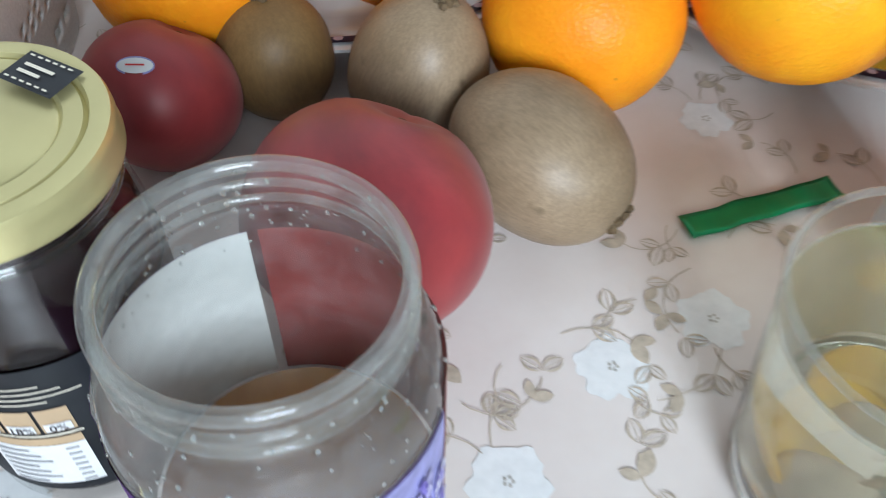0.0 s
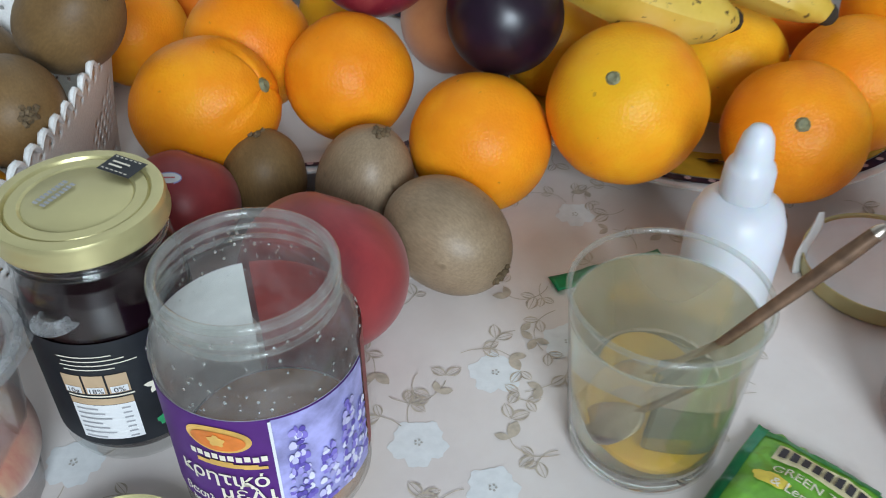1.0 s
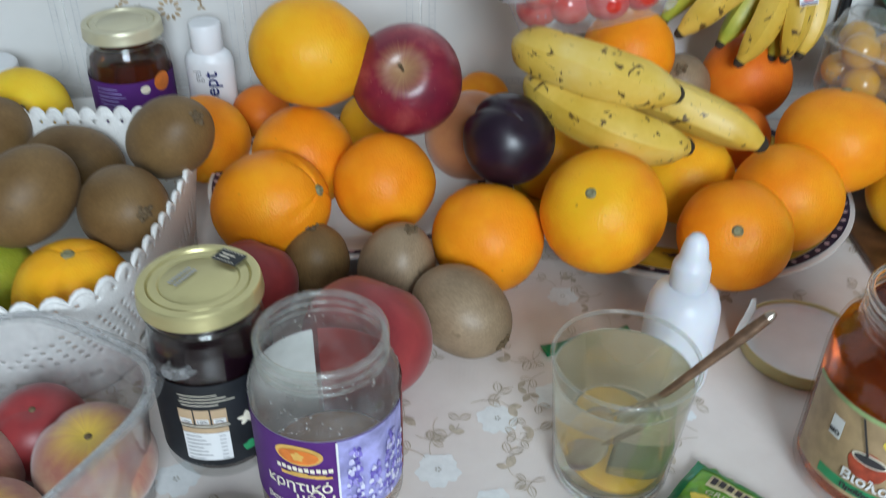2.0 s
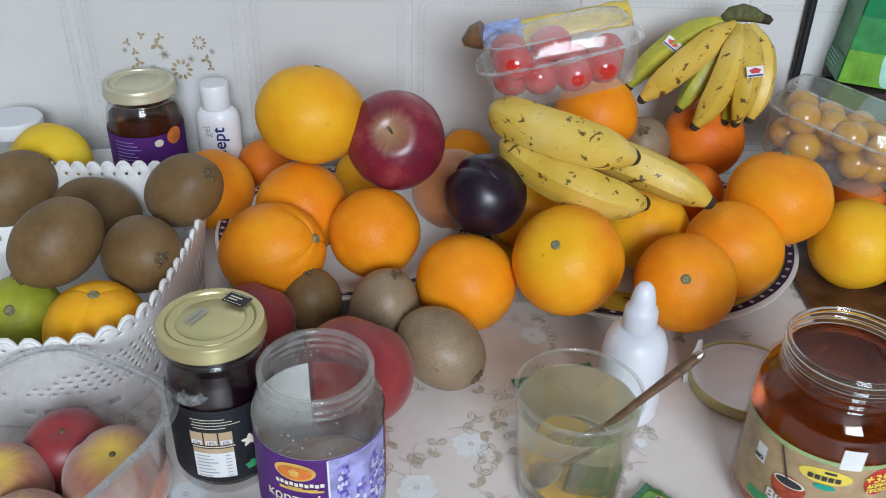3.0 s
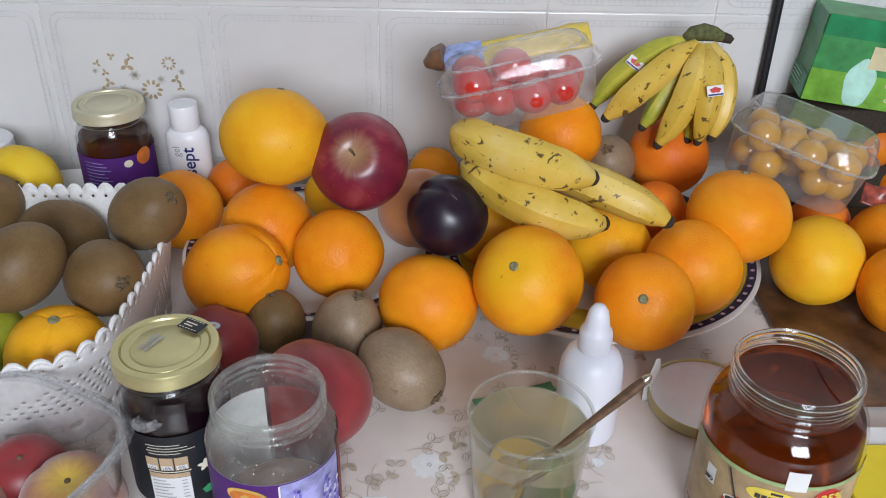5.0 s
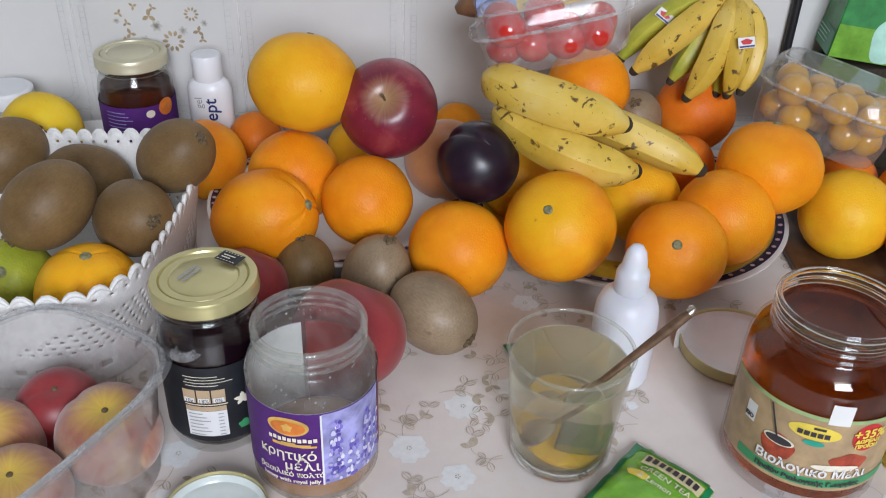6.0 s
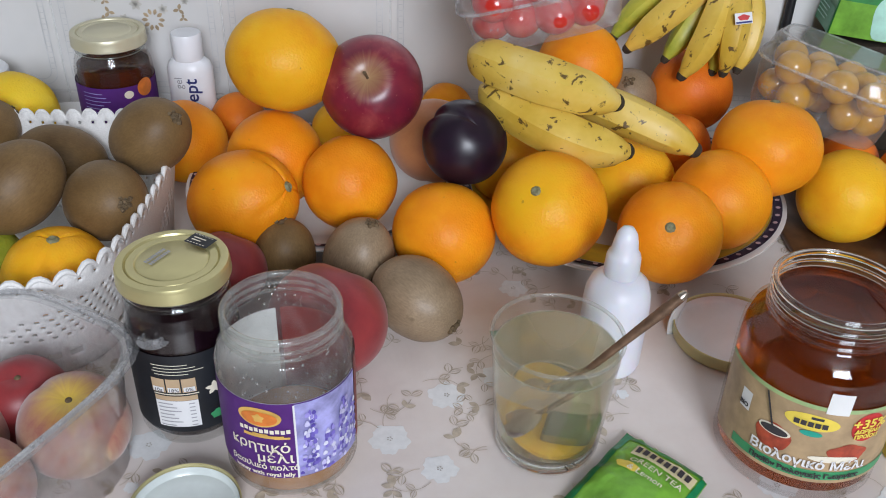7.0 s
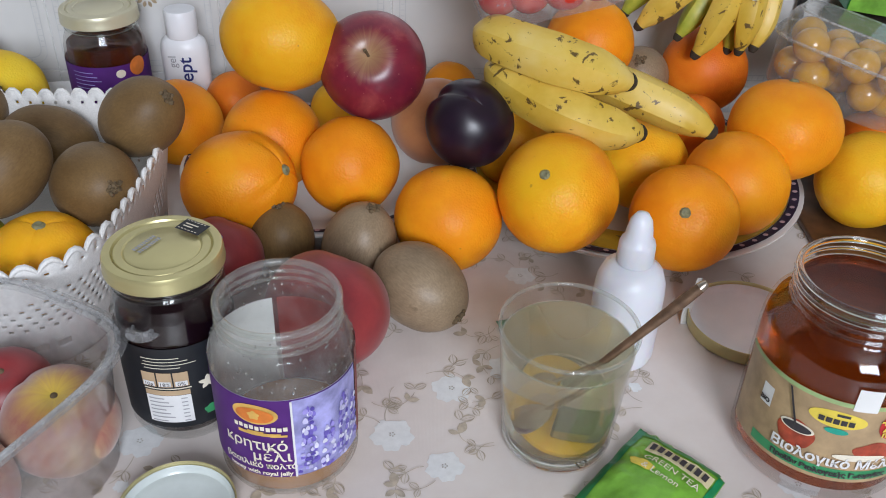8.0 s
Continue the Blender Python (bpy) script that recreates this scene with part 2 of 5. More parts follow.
GLASS = film("clear_glass", (0.965, 0.975, 0.965), 0.62, 0.012)
# Milky haze: condensation on the jar, raised to brighten its dim inside.
SMEARED = film("smeared_brightened_glass", (0.95, 0.955, 0.935), 0.70, 0.11, 0.5)
THICKGLASS = glassy("thick_glass", (0.95, 0.97, 0.94), 1.5)
HONEY = glassy("dark_honey", (0.33, 0.060, 0.004), 1.44, 0.0, 0.0)
_n, _l = HONEY.node_tree.nodes, HONEY.node_tree.links
_tr, _m2 = _n.new("ShaderNodeBsdfTransparent"), _n.new("ShaderNodeMixShader")
_tr.inputs[0].default_value = (0.60, 0.24, 0.05, 1)
_m2.inputs[0].default_value = 0.24
_l.new(_n["Principled BSDF"].outputs[0], _m2.inputs[1])
_l.new(_tr.outputs[0], _m2.inputs[2])
_l.new(_m2.outputs[0], _n["Material Output"].inputs[0])
PALEHONEY = fruit_skin("set_honey", [(0.3, (0.30, 0.125, 0.028)), (0.7, (0.40, 0.185, 0.045))], 40, 0.2, 0, None, 0, 0.4)
DARKGLASS = thin_glass("clean_jar_glass", (0.97, 0.975, 0.97), 0.36, 0.03)
LIPGLASS = film("thick_milky_glass", (0.93, 0.945, 0.92), 0.85, 0.09, 0.6)
BEAD = plain("water_bead", (0.80, 0.82, 0.80), 0.06, 0.05, 60, trans=0.85, spec=0.8)
REDSHEET = plain("dark_red_sheet", (0.25, 0.030, 0.027), 0.5, 0.12, 40)
LININGGREY = plain("grey_lacquered_tin", (0.58, 0.63, 0.61), 0.32, 0.1, 40, coat=0.3)
PLASTICRIM = film("clear_plastic_edge", (0.96, 0.965, 0.97), 0.6, 0.22)
TEA = glassy("green_tea", (0.97, 0.965, 0.86), 1.31)
_n, _l = TEA.node_tree.nodes, TEA.node_tree.links
_tl, _mx = _n.new("ShaderNodeBsdfTranslucent"), _n.new("ShaderNodeMixShader")
_tl.inputs[0].default_value = (0.93, 0.92, 0.74, 1)
_mx.inputs[0].default_value = 0.23
_tr, _m2 = _n.new("ShaderNodeBsdfTransparent"), _n.new("ShaderNodeMixShader")
_tr.inputs[0].default_value = (0.95, 0.94, 0.80, 1)
_m2.inputs[0].default_value = 0.26
_l.new(_n["Principled BSDF"].outputs[0], _m2.inputs[1])
_l.new(_tr.outputs[0], _m2.inputs[2])
_l.new(_m2.outputs[0], _mx.inputs[1])
_l.new(_tl.outputs[0], _mx.inputs[2])
_l.new(_mx.outputs[0], _n["Material Output"].inputs[0])
SLICE = fruit_skin("lemon_rind", [(0.3, (0.70, 0.36, 0.02)), (0.7, (0.80, 0.52, 0.04))], 60, 0.5)
JAM = plain("dark_jam", (0.008, 0.003, 0.004), 0.12, 0.4, 60, coat=0.3)
BOXFILM = film("hazy_box_plastic", (0.97, 0.97, 0.97), 0.5, 0.15)
PLASTIC = film("clear_plastic", (0.985, 0.985, 0.985), 0.5, 0.10)
PALEGOLD = plain("pale_gold_tin", (0.66, 0.62, 0.44), 0.38, 0.06, 30, metal=0.35)
GOLD = plain("gold_lacquered_tin", (0.60, 0.54, 0.27), 0.34, 0.06, 30, metal=0.6)
TINWHITE = plain("white_lacquered_tin", (0.82, 0.88, 0.92), 0.5, 0.05, 40)
WHITEPL = plain("white_plastic", (0.82, 0.83, 0.86), 0.35, 0.03, 40)
MILKY = plain("milky_plastic", (0.73, 0.735, 0.79), 0.38, 0.03, 30, sss=0.3, spec=0.5)
BLACKLAB = plain("black_paper_label", (0.014, 0.016, 0.020), 0.5, 0.3, 60)
WHITELAB = plain("white_paper_label", (0.76, 0.76, 0.76), 0.55, 0.05, 80)
TANLAB = plain("tan_print", (0.50, 0.36, 0.22), 0.55, 0.08, 80)
GREYINK = plain("grey_ink", (0.36, 0.36, 0.38), 0.6, 0.1, 80)
DARKINK = plain("dark_ink", (0.04, 0.035, 0.04), 0.6, 0.1, 80)
NAVYINK = plain("navy_ink", (0.02, 0.03, 0.16), 0.5, 0.1, 80)
PURPLE = plain("purple_print", (0.088, 0.020, 0.175), 0.5, 0.12, 60, spec=0.3)
GOLDPRINT = plain("gold_print", (0.70, 0.42, 0.10), 0.45, 0.2, 120)
ORPRINT = plain("orange_print", (0.70, 0.20, 0.03), 0.45, 0.25, 90)
CREAMINK = plain("cream_ink", (0.82, 0.76, 0.62), 0.5, 0.05, 80)
LAVBACK = plain("lavender_photo_ground", (0.34, 0.33, 0.62), 0.5, 0.4, 90, spec=0.3)
LAVENDER = island("lavender_photo_petals", [(0.10, 0.07, 0.38), (0.22, 0.17, 0.62), (0.50, 0.46, 0.85), (0.80, 0.80, 0.92), (0.16, 0.12, 0.5)], 0.45)
KRAFT = plain("kraft_print", (0.43, 0.30, 0.165), 0.45, 0.25, 70)
GREENBAND = plain("green_print_band", (0.05, 0.30, 0.12), 0.45, 0.15, 80)
PALEGREEN = plain("pale_green_print", (0.33, 0.46, 0.20), 0.45, 0.25, 80)
POTRED = plain("honey_red_print", (0.36, 0.055, 0.025), 0.4, 0.45, 150)
REDPRINT = plain("red_print", (0.55, 0.03, 0.03), 0.45, 0.2, 80)
YELPRINT = plain("yellow_print", (0.80, 0.62, 0.08), 0.45, 0.1, 80)
TEALPRINT = plain("teal_print", (0.02, 0.36, 0.26), 0.45, 0.1, 80)
FOILGREEN = plain("green_foil", (0.012, 0.24, 0.085), 0.3, 0.3, 50, metal=0.2)
LEAFGREEN = plain("leaf_green_foil", (0.20, 0.46, 0.05), 0.32, 0.3, 60, metal=0.15)
MIDGREEN = plain("mid_green_print", (0.045, 0.27, 0.075), 0.35, 0.3, 60)
MINT = plain("mint_print", (0.45, 0.75, 0.62), 0.35, 0.2, 60)
BUFF = plain("buff_print", (0.68, 0.60, 0.36), 0.4, 0.1, 60)
YELCARD = plain("yellow_card", (0.80, 0.62, 0.01), 0.4, 0.06, 50)
WHITECARD = plain("white_card", (0.78, 0.78, 0.76), 0.5, 0.05, 60)
STEEL = plain("worn_steel", (0.42, 0.36, 0.30), 0.28, 0.25, 140, metal=0.9)
RUST = plain("tea_stained_steel", (0.17, 0.10, 0.06), 0.45, 0.4, 160, metal=0.45)
CABLE = plain("black_rubber", (0.012, 0.012, 0.014), 0.5, 0.2, 60)
LACE = plain("starched_cotton_lace", (0.80, 0.79, 0.77), 0.85, 0.08, 900)
WRAP = plain("blue_wrapper", (0.30, 0.38, 0.66), 0.3, 0.5, 110)
WRAPY = plain("yellow_wrapper", (0.74, 0.56, 0.08), 0.32, 0.15, 90)
WRAPB = plain("brown_wrapper", (0.16, 0.08, 0.04), 0.35, 0.4, 90)
WRAPRED = plain("red_brown_wrapper", (0.30, 0.06, 0.04), 0.3, 0.8, 130)
TEABAG = plain("wet_teabag", (0.085, 0.088, 0.062), 0.7, 0.3, 120)

# ---- mesh helpers ----
rng = random.Random(7)
PI2 = 2 * math.pi


def part(name, bm, material, parent=None, label="", smooth=True, m=None):
    """Links a bmesh as one mesh object, under a thing or a part if given."""
    me = bpy.data.meshes.new(name)
    bmesh.ops.recalc_face_normals(bm, faces=bm.faces)
    bm.to_mesh(me)
    bm.free()
    if material:
        me.materials.append(material)
    if smooth:
        me.polygons.foreach_set("use_smooth", [True] * len(me.polygons))
        me.set_sharp_from_angle(angle=radians(42))
    ob = new(name, me)
    if parent:
        ob.parent = parent
    if m:
        ob.matrix_basis = m
    return tagged(ob, label)


def thing(name, label, category, group="", m=None):
    ob = new(name)
    ob.empty_display_size = 0.02
    if m:
        ob.matrix_basis = m
    return tagged(ob, label, category, group)


def turned(profile, n=64):
    """A surface of revolution round z; points with r = 0 become poles."""
    bm = bmesh.new()
    rows = []
    for r, z in profile:
        if r < 1e-7:
            rows.append([bm.verts.new((0, 0, z))])
        else:
            rows.append([bm.verts.new((r * math.cos(PI2 * i / n), r * math.sin(PI2 * i / n), z)) for i in range(n)])
    for a, b in zip(rows, rows[1:]):
        for i in range(n):
            j = (i + 1) % n
            f = [a[i % len(a)], a[j % len(a)], b[j % len(b)], b[i % len(b)]]
            f = list(dict.fromkeys(f))
            if len(f) > 2:
                bm.faces.new(f)
    return bm


def ball(R, shape=lambda d: 1.0, seg=40, rings=24):
    """A closed round body; shape(d) scales the radius by direction."""
    bm = bmesh.new()
    bmesh.ops.create_uvsphere(bm, u_segments=seg, v_segments=rings, radius=1)
    for v in bm.verts:
        d = v.co.normalized()
        v.co = d * R * shape(d)
    return bm


def box(x0, y0, z0, x1, y1, z1, bevel=0.0, seg=2):
    bm = bmesh.new()
    bmesh.ops.create_cube(bm, size=1)
    for v in bm.verts:
        v.co = Vector(((x0 + x1) / 2 + v.co.x * (x1 - x0), (y0 + y1) / 2 + v.co.y * (y1 - y0), (z0 + z1) / 2 + v.co.z * (z1 - z0)))
    if bevel:
        bmesh.ops.bevel(bm, geom=bm.edges[:], offset=bevel, segments=seg, affect="EDGES", profile=0.5)
    return bm


def tube(points, radii, n=12, caps=True):
    """A rod of changing radius along a line of points."""
    bm = bmesh.new()
    pts = [Vector(p) for p in points]
    rows, up = [], None
    for i, p in enumerate(pts):
        d = (pts[min(i + 1, len(pts) - 1)] - pts[max(i - 1, 0)]).normalized()
        if up is None:
            up = d.orthogonal().normalized()
        up = (up - d * up.dot(d)).normalized()
        side = d.cross(up)
        rows.append([bm.verts.new(p + radii[i] * (up * math.cos(PI2 * k / n) + side * math.sin(PI2 * k / n))) for k in range(n)])
    for a, b in zip(rows, rows[1:]):
        for k in range(n):
            bm.faces.new((a[k], a[(k + 1) % n], b[(k + 1) % n], b[k]))
    if caps:
        bm.faces.new(rows[0])
        bm.faces.new(rows[-1])
    return bm


# Flat shapes in (u, v), laid on a surface by a map.
def sheet(u0, v0, u1, v1, step=0.003):
    bm = bmesh.new()
    nx, ny = max(1, round((u1 - u0) / step)), max(1, round((v1 - v0) / step))
    g = [[bm.verts.new((u0 + (u1 - u0) * i / nx, v0 + (v1 - v0) * j / ny, 0)) for i in range(nx + 1)] for j in range(ny + 1)]
    for j in range(ny):
        for i in range(nx):
            bm.faces.new((g[j][i], g[j][i + 1], g[j + 1][i + 1], g[j + 1][i]))
    return bm


def disc(cu, cv, ru, rv, n=28, rings=4, wob=0.0, bm=None):
    bm = bm or bmesh.new()
    c = bm.verts.new((cu, cv, 0))
    last = None
    for k in range(1, rings + 1):
        row = []
        for i in range(n):
            a = PI2 * i / n
            q = k / rings * (1 + wob * math.sin(5 * a))
            row.append(bm.verts.new((cu + ru * q * math.cos(a), cv + rv * q * math.sin(a), 0)))
        for i in range(n):
            j = (i + 1) % n
            bm.faces.new((c, row[i], row[j]) if last is None else (last[i], row[i], row[j], last[j]))
        last = row
    return bm


def wrote(text, size, u=0.0, v=0.0, turn=0.0, shear=0.0, align="CENTER", bold=0.0):
    """Lettering as a flat mesh, its middle at (u, v)."""
    cu = bpy.data.curves.new("lettering", "FONT")
    cu.body, cu.size, cu.align_x, cu.align_y, cu.shear, cu.offset = text, size, align, "CENTER", shear, bold
    cu.resolution_u = 3
    ob = new("lettering", cu)
    me = bpy.data.meshes.new_from_object(ob.evaluated_get(bpy.context.evaluated_depsgraph_get()))
    bpy.data.objects.remove(ob)
    bm = bmesh.new()
    bm.from_mesh(me)
    bpy.data.meshes.remove(me)
    rot = Matrix.Rotation(radians(turn), 4, "Z")
    for w in bm.verts:
        w.co = rot @ w.co + Vector((u, v, 0))
    return bm


def bars(rows, bm=None):
    """Plain bars for writing: rows of (u0, v, u1, height)."""
    bm = bm or bmesh.new()
    for u0, v, u1, h in rows:
        k = max(1, round((u1 - u0) / 0.003))
        lo = [bm.verts.new((u0 + (u1 - u0) * i / k, v - h / 2, 0)) for i in range(k + 1)]
        hi = [bm.verts.new((u0 + (u1 - u0) * i / k, v + h / 2, 0)) for i in range(k + 1)]
        for i in range(k):
            bm.faces.new((lo[i], lo[i + 1], hi[i + 1], hi[i]))
    return bm


def laid(bm, fn, lift):
    for v in bm.verts:
        v.co = fn(v.co.x, v.co.y, lift + v.co.z)
    return bm


def round_map(R, turn=0.0):
    """Onto an upright cylinder round the thing's own axis; u = 0 faces the south, turned by degrees."""
    a0 = radians(turn)
    return lambda u, v, h: Vector(((R + h) * math.sin(a0 + u / R), -(R + h) * math.cos(a0 + u / R), v))


def flat_map(m):
    return lambda u, v, h: m @ Vector((u, v, h))


# ---- the setting ----
WALL_Y, GROUT_X, GROUT_Z, TILE = 0.612, 0.0305, 0.0215, 0.151


def glaze():
    m, n, l, b = shade("glazed_cream_tile")
    setp(b, rough=0.22, coat=0.25)
    co = coords(n)
    c = ramp(n, l, noise_tex(n, l, 9, 4, 0.6, co), [(0.3, (0.68, 0.67, 0.65)), (0.7, (0.74, 0.73, 0.71))])
    rnd = ramp(n, l, n.new("ShaderNodeObjectInfo").outputs["Random"], [(0, (0.95, 0.95, 0.95)), (1, (1.03, 1.03, 1.03))])
    l.new(mix(n, l, 1.0, c, rnd, "MULTIPLY"), b.inputs["Base Color"])
    bump(n, l, b, noise_tex(n, l, 22, 3, co=co), 0.12, 0.002)
    return m


GLAZE = glaze()
GROUT = plain("pale_grout", (0.66, 0.66, 0.65), 0.9, 0.15, 200)
# Room walls, ceiling and floor are unseen, toned dark to cut bounced light.
PAINT = plain("dark_unseen_wall_paint", (0.11, 0.106, 0.099), 0.7, 0.05, 6)
CEIL = plain("grey_unseen_ceiling_paint", (0.36, 0.36, 0.35), 0.8, 0.03, 6)
WOOD = plain("brown_floor", (0.16, 0.115, 0.08), 0.5, 0.2, 8)
TILEPRINT = plain("ochre_tile_print", (0.42, 0.32, 0.20), 0.4, 0.3, 120)
TILEGREY = plain("grey_tile_print", (0.57, 0.55, 0.50), 0.4, 0.15, 120)
TILELINE = plain("pale_grey_relief_shading", (0.585, 0.585, 0.58), 0.35, 0.1, 120)

EAST, WEST, TOP, LOW = 2.3, -1.9, 1.75, -0.76


def wall(name, x0, y0, z0, x1, y1, z1, mat=PAINT, label="unseen kitchen wall, dark to cut bounced light"):
    return tagged(part(name, box(x0, y0, z0, x1, y1, z1), mat, smooth=False), label, "wall", kind="structure")


wall_north = wall("wall_north", WEST - 0.1, WALL_Y, LOW, EAST + 0.1, WALL_Y + 0.12, TOP, GROUT, "kitchen wall with embossed cream glazed tiles")
# unseen sides of the room, added to shape the bounced light
wall("wall_east", EAST, SOUTH - 0.12, LOW, EAST + 0.1, WALL_Y, TOP)
wall("wall_west", WEST - 0.1, SOUTH - 0.12, LOW, WEST, WALL_Y, TOP)
tagged(part("floor", box(WEST - 0.1, SOUTH - 0.12, LOW - 0.1, EAST + 0.1, WALL_Y + 0.12, LOW), WOOD, smooth=False), "unseen brown kitchen floor", "floor", kind="structure")
tagged(part("ceiling", box(WEST - 0.1, SOUTH - 0.12, TOP, EAST + 0.1, WALL_Y + 0.12, TOP + 0.1), CEIL, smooth=False), "unseen grey kitchen ceiling, dark to cut bounced light", "ceiling", kind="structure")
# unseen south wall, round its window
_x0, _x1, _z0, _z1 = WIN_X - WIN_W / 2, WIN_X + WIN_W / 2, WIN_Z - WIN_H / 2, WIN_Z + WIN_H / 2
_bm = box(WEST, SOUTH - 0.12, LOW, _x0, SOUTH, TOP)
for _q in ((_x1, LOW, EAST, TOP), (_x0, LOW, _x1, _z0), (_x0, _z1, _x1, TOP)):
    _t = box(_q[0], SOUTH - 0.12, _q[1], _q[2], SOUTH, _q[3])
    _me = bpy.data.meshes.new("tmp")
    _t.to_mesh(_me)
    _bm.from_mesh(_me)
    _t.free()
    bpy.data.meshes.remove(_me)
tagged(part("wall_south", _bm, PAINT, smooth=False), "unseen dark wall with a bright window", "wall", kind="structure")

# table and its cloth
TABLE_X0, TABLE_X1, TABLE_Y0 = -0.75, 0.95, -0.16
table = thing("kitchen_table", "kitchen table pushed against the tiled wall, covered with a cloth", "table")
part("tabletop", box(TABLE_X0, TABLE_Y0, -0.034, TABLE_X1, WALL_Y - 0.012, -0.003, 0.003), WOOD, table)
for _x in (TABLE_X0 + 0.06, TABLE_X1 - 0.06):
    for _y in (TABLE_Y0 + 0.06, WALL_Y - 0.07):
        part("leg", box(_x - 0.025, _y - 0.025, LOW, _x + 0.025, _y + 0.025, -0.034, 0.004), WOOD, table)


def cloth_mat():
    m, n, l, b = shade("printed_oilcloth")
    setp(b, rough=0.42, coat=0.12, coatr=0.3)
    co = coords(n)
    c = ramp(n, l, noise_tex(n, l, 14, 5, 0.65, co), [(0.3, (0.68, 0.605, 0.565)), (0.5, (0.73, 0.66, 0.62)), (0.72, (0.77, 0.72, 0.685))])
    wv = n.new("ShaderNodeTexWave")
    wv.inputs["Scale"].default_value, wv.inputs["Distortion"].default_value = 420, 2
    l.new(co, wv.inputs["Vector"])
    l.new(c, b.inputs["Base Color"])
    bump(n, l, b, wv.outputs["Fac"], 0.05, 0.0003)
    return m


CLOTH = cloth_mat()
BLOSSOM = plain("white_blossom_print", (0.775, 0.785, 0.785), 0.45, 0.06, 220)
BLOSSOMC = plain("blossom_heart_print", (0.44, 0.42, 0.38), 0.45, 0.2, 300)
VINE = plain("taupe_leaf_print", (0.49, 0.42, 0.33), 0.45, 0.25, 220)
tablecloth = tagged(part("tablecloth", box(TABLE_X0 - 0.004, TABLE_Y0 - 0.004, -0.003, TABLE_X1 + 0.004, WALL_Y - 0.010, 0.0), CLOTH, smooth=False),
                    "pale pink oilcloth printed with white blossoms and taupe leaves", "tablecloth")


def blossom(bm, x, y, r, a):
    """A ruffled five-petalled flower as one flat shape."""
    n, ring, z = 40, [], above()
    for k in range(n):
        t = PI2 * k / n
        q = r * (0.80 + 0.20 * abs(math.cos(2.5 * t)) + 0.06 * math.sin(11 * t + a))
        ring.append(bm.verts.new((x + q * math.cos(t + a), y + q * math.sin(t + a), z)))
    bm.faces.new(ring)


_layer = [0]


def above():
    """A hair's height of its own for each printed shape."""
    _layer[0] = (_layer[0] + 1) % 60
    return _layer[0] * 4e-6


def hollow_leaf(bm, x, y, a, s):
    """A leaf drawn as a dark outline with a vein."""
    n, rows, z = 7, [], above()
    for side in (1, -1):
        for inner in (1.0, 0.62):
            rows.append([bm.verts.new((x + math.cos(a) * q * s - math.sin(a) * w, y + math.sin(a) * q * s + math.cos(a) * w, z))
                         for q, w in ((i / (n - 1), side * inner * 0.30 * s * math.sin(math.pi * i / (n - 1)) ** 0.8 + side * 0.00012) for i in range(n))])
    for k in (0, 2):
        for i in range(n - 1):
            bm.faces.new((rows[k][i], rows[k][i + 1], rows[k + 1][i + 1], rows[k + 1][i]))
    vine(bm, [(x, y), (x + math.cos(a) * s, y + math.sin(a) * s)], 0.00014)


def leaf(bm, x, y, a, s):
    n, left, right, z = 7, [], [], above()
    for i in range(n):
        q = i / (n - 1)
        w = 0.28 * s * math.sin(math.pi * q) ** 0.8
        for side, row in ((1, left), (-1, right)):
            row.append(bm.verts.new((x + math.cos(a) * q * s - math.sin(a) * w * side, y + math.sin(a) * q * s + math.cos(a) * w * side, z)))
    for i in range(n - 1):
        bm.faces.new((left[i], left[i + 1], right[i + 1], right[i]))


def vine(bm, pts, w=0.0005):
    for (x0, y0), (x1, y1) in zip(pts, pts[1:]):
        d = Vector((x1 - x0, y1 - y0)).normalized() * w
        z = above()
        bm.faces.new([bm.verts.new((x, y, z)) for x, y in ((x0 - d.y, y0 + d.x), (x1 - d.y, y1 + d.x), (x1 + d.y, y1 - d.x), (x0 + d.y, y0 - d.x))])


_fl, _ce, _le = bmesh.new(), bmesh.new(), bmesh.new()
_spots = [(0.0815, 0.2268), (0.0486, 0.1894), (0.1297, 0.3387), (0.0772, 0.1675), (0.1150, 0.2450), (0.0294, 0.2226)]
while len(_spots) < 300:
    _p = (rng.uniform(-0.35, 0.55), rng.uniform(-0.14, 0.56))
    if all((_p[0] - q[0]) ** 2 + (_p[1] - q[1]) ** 2 > 0.0235 ** 2 for q in _spots):
        _spots.append(_p)
_heads = [q for k, q in enumerate(_spots) if k < 5 or k % 6 == 0]
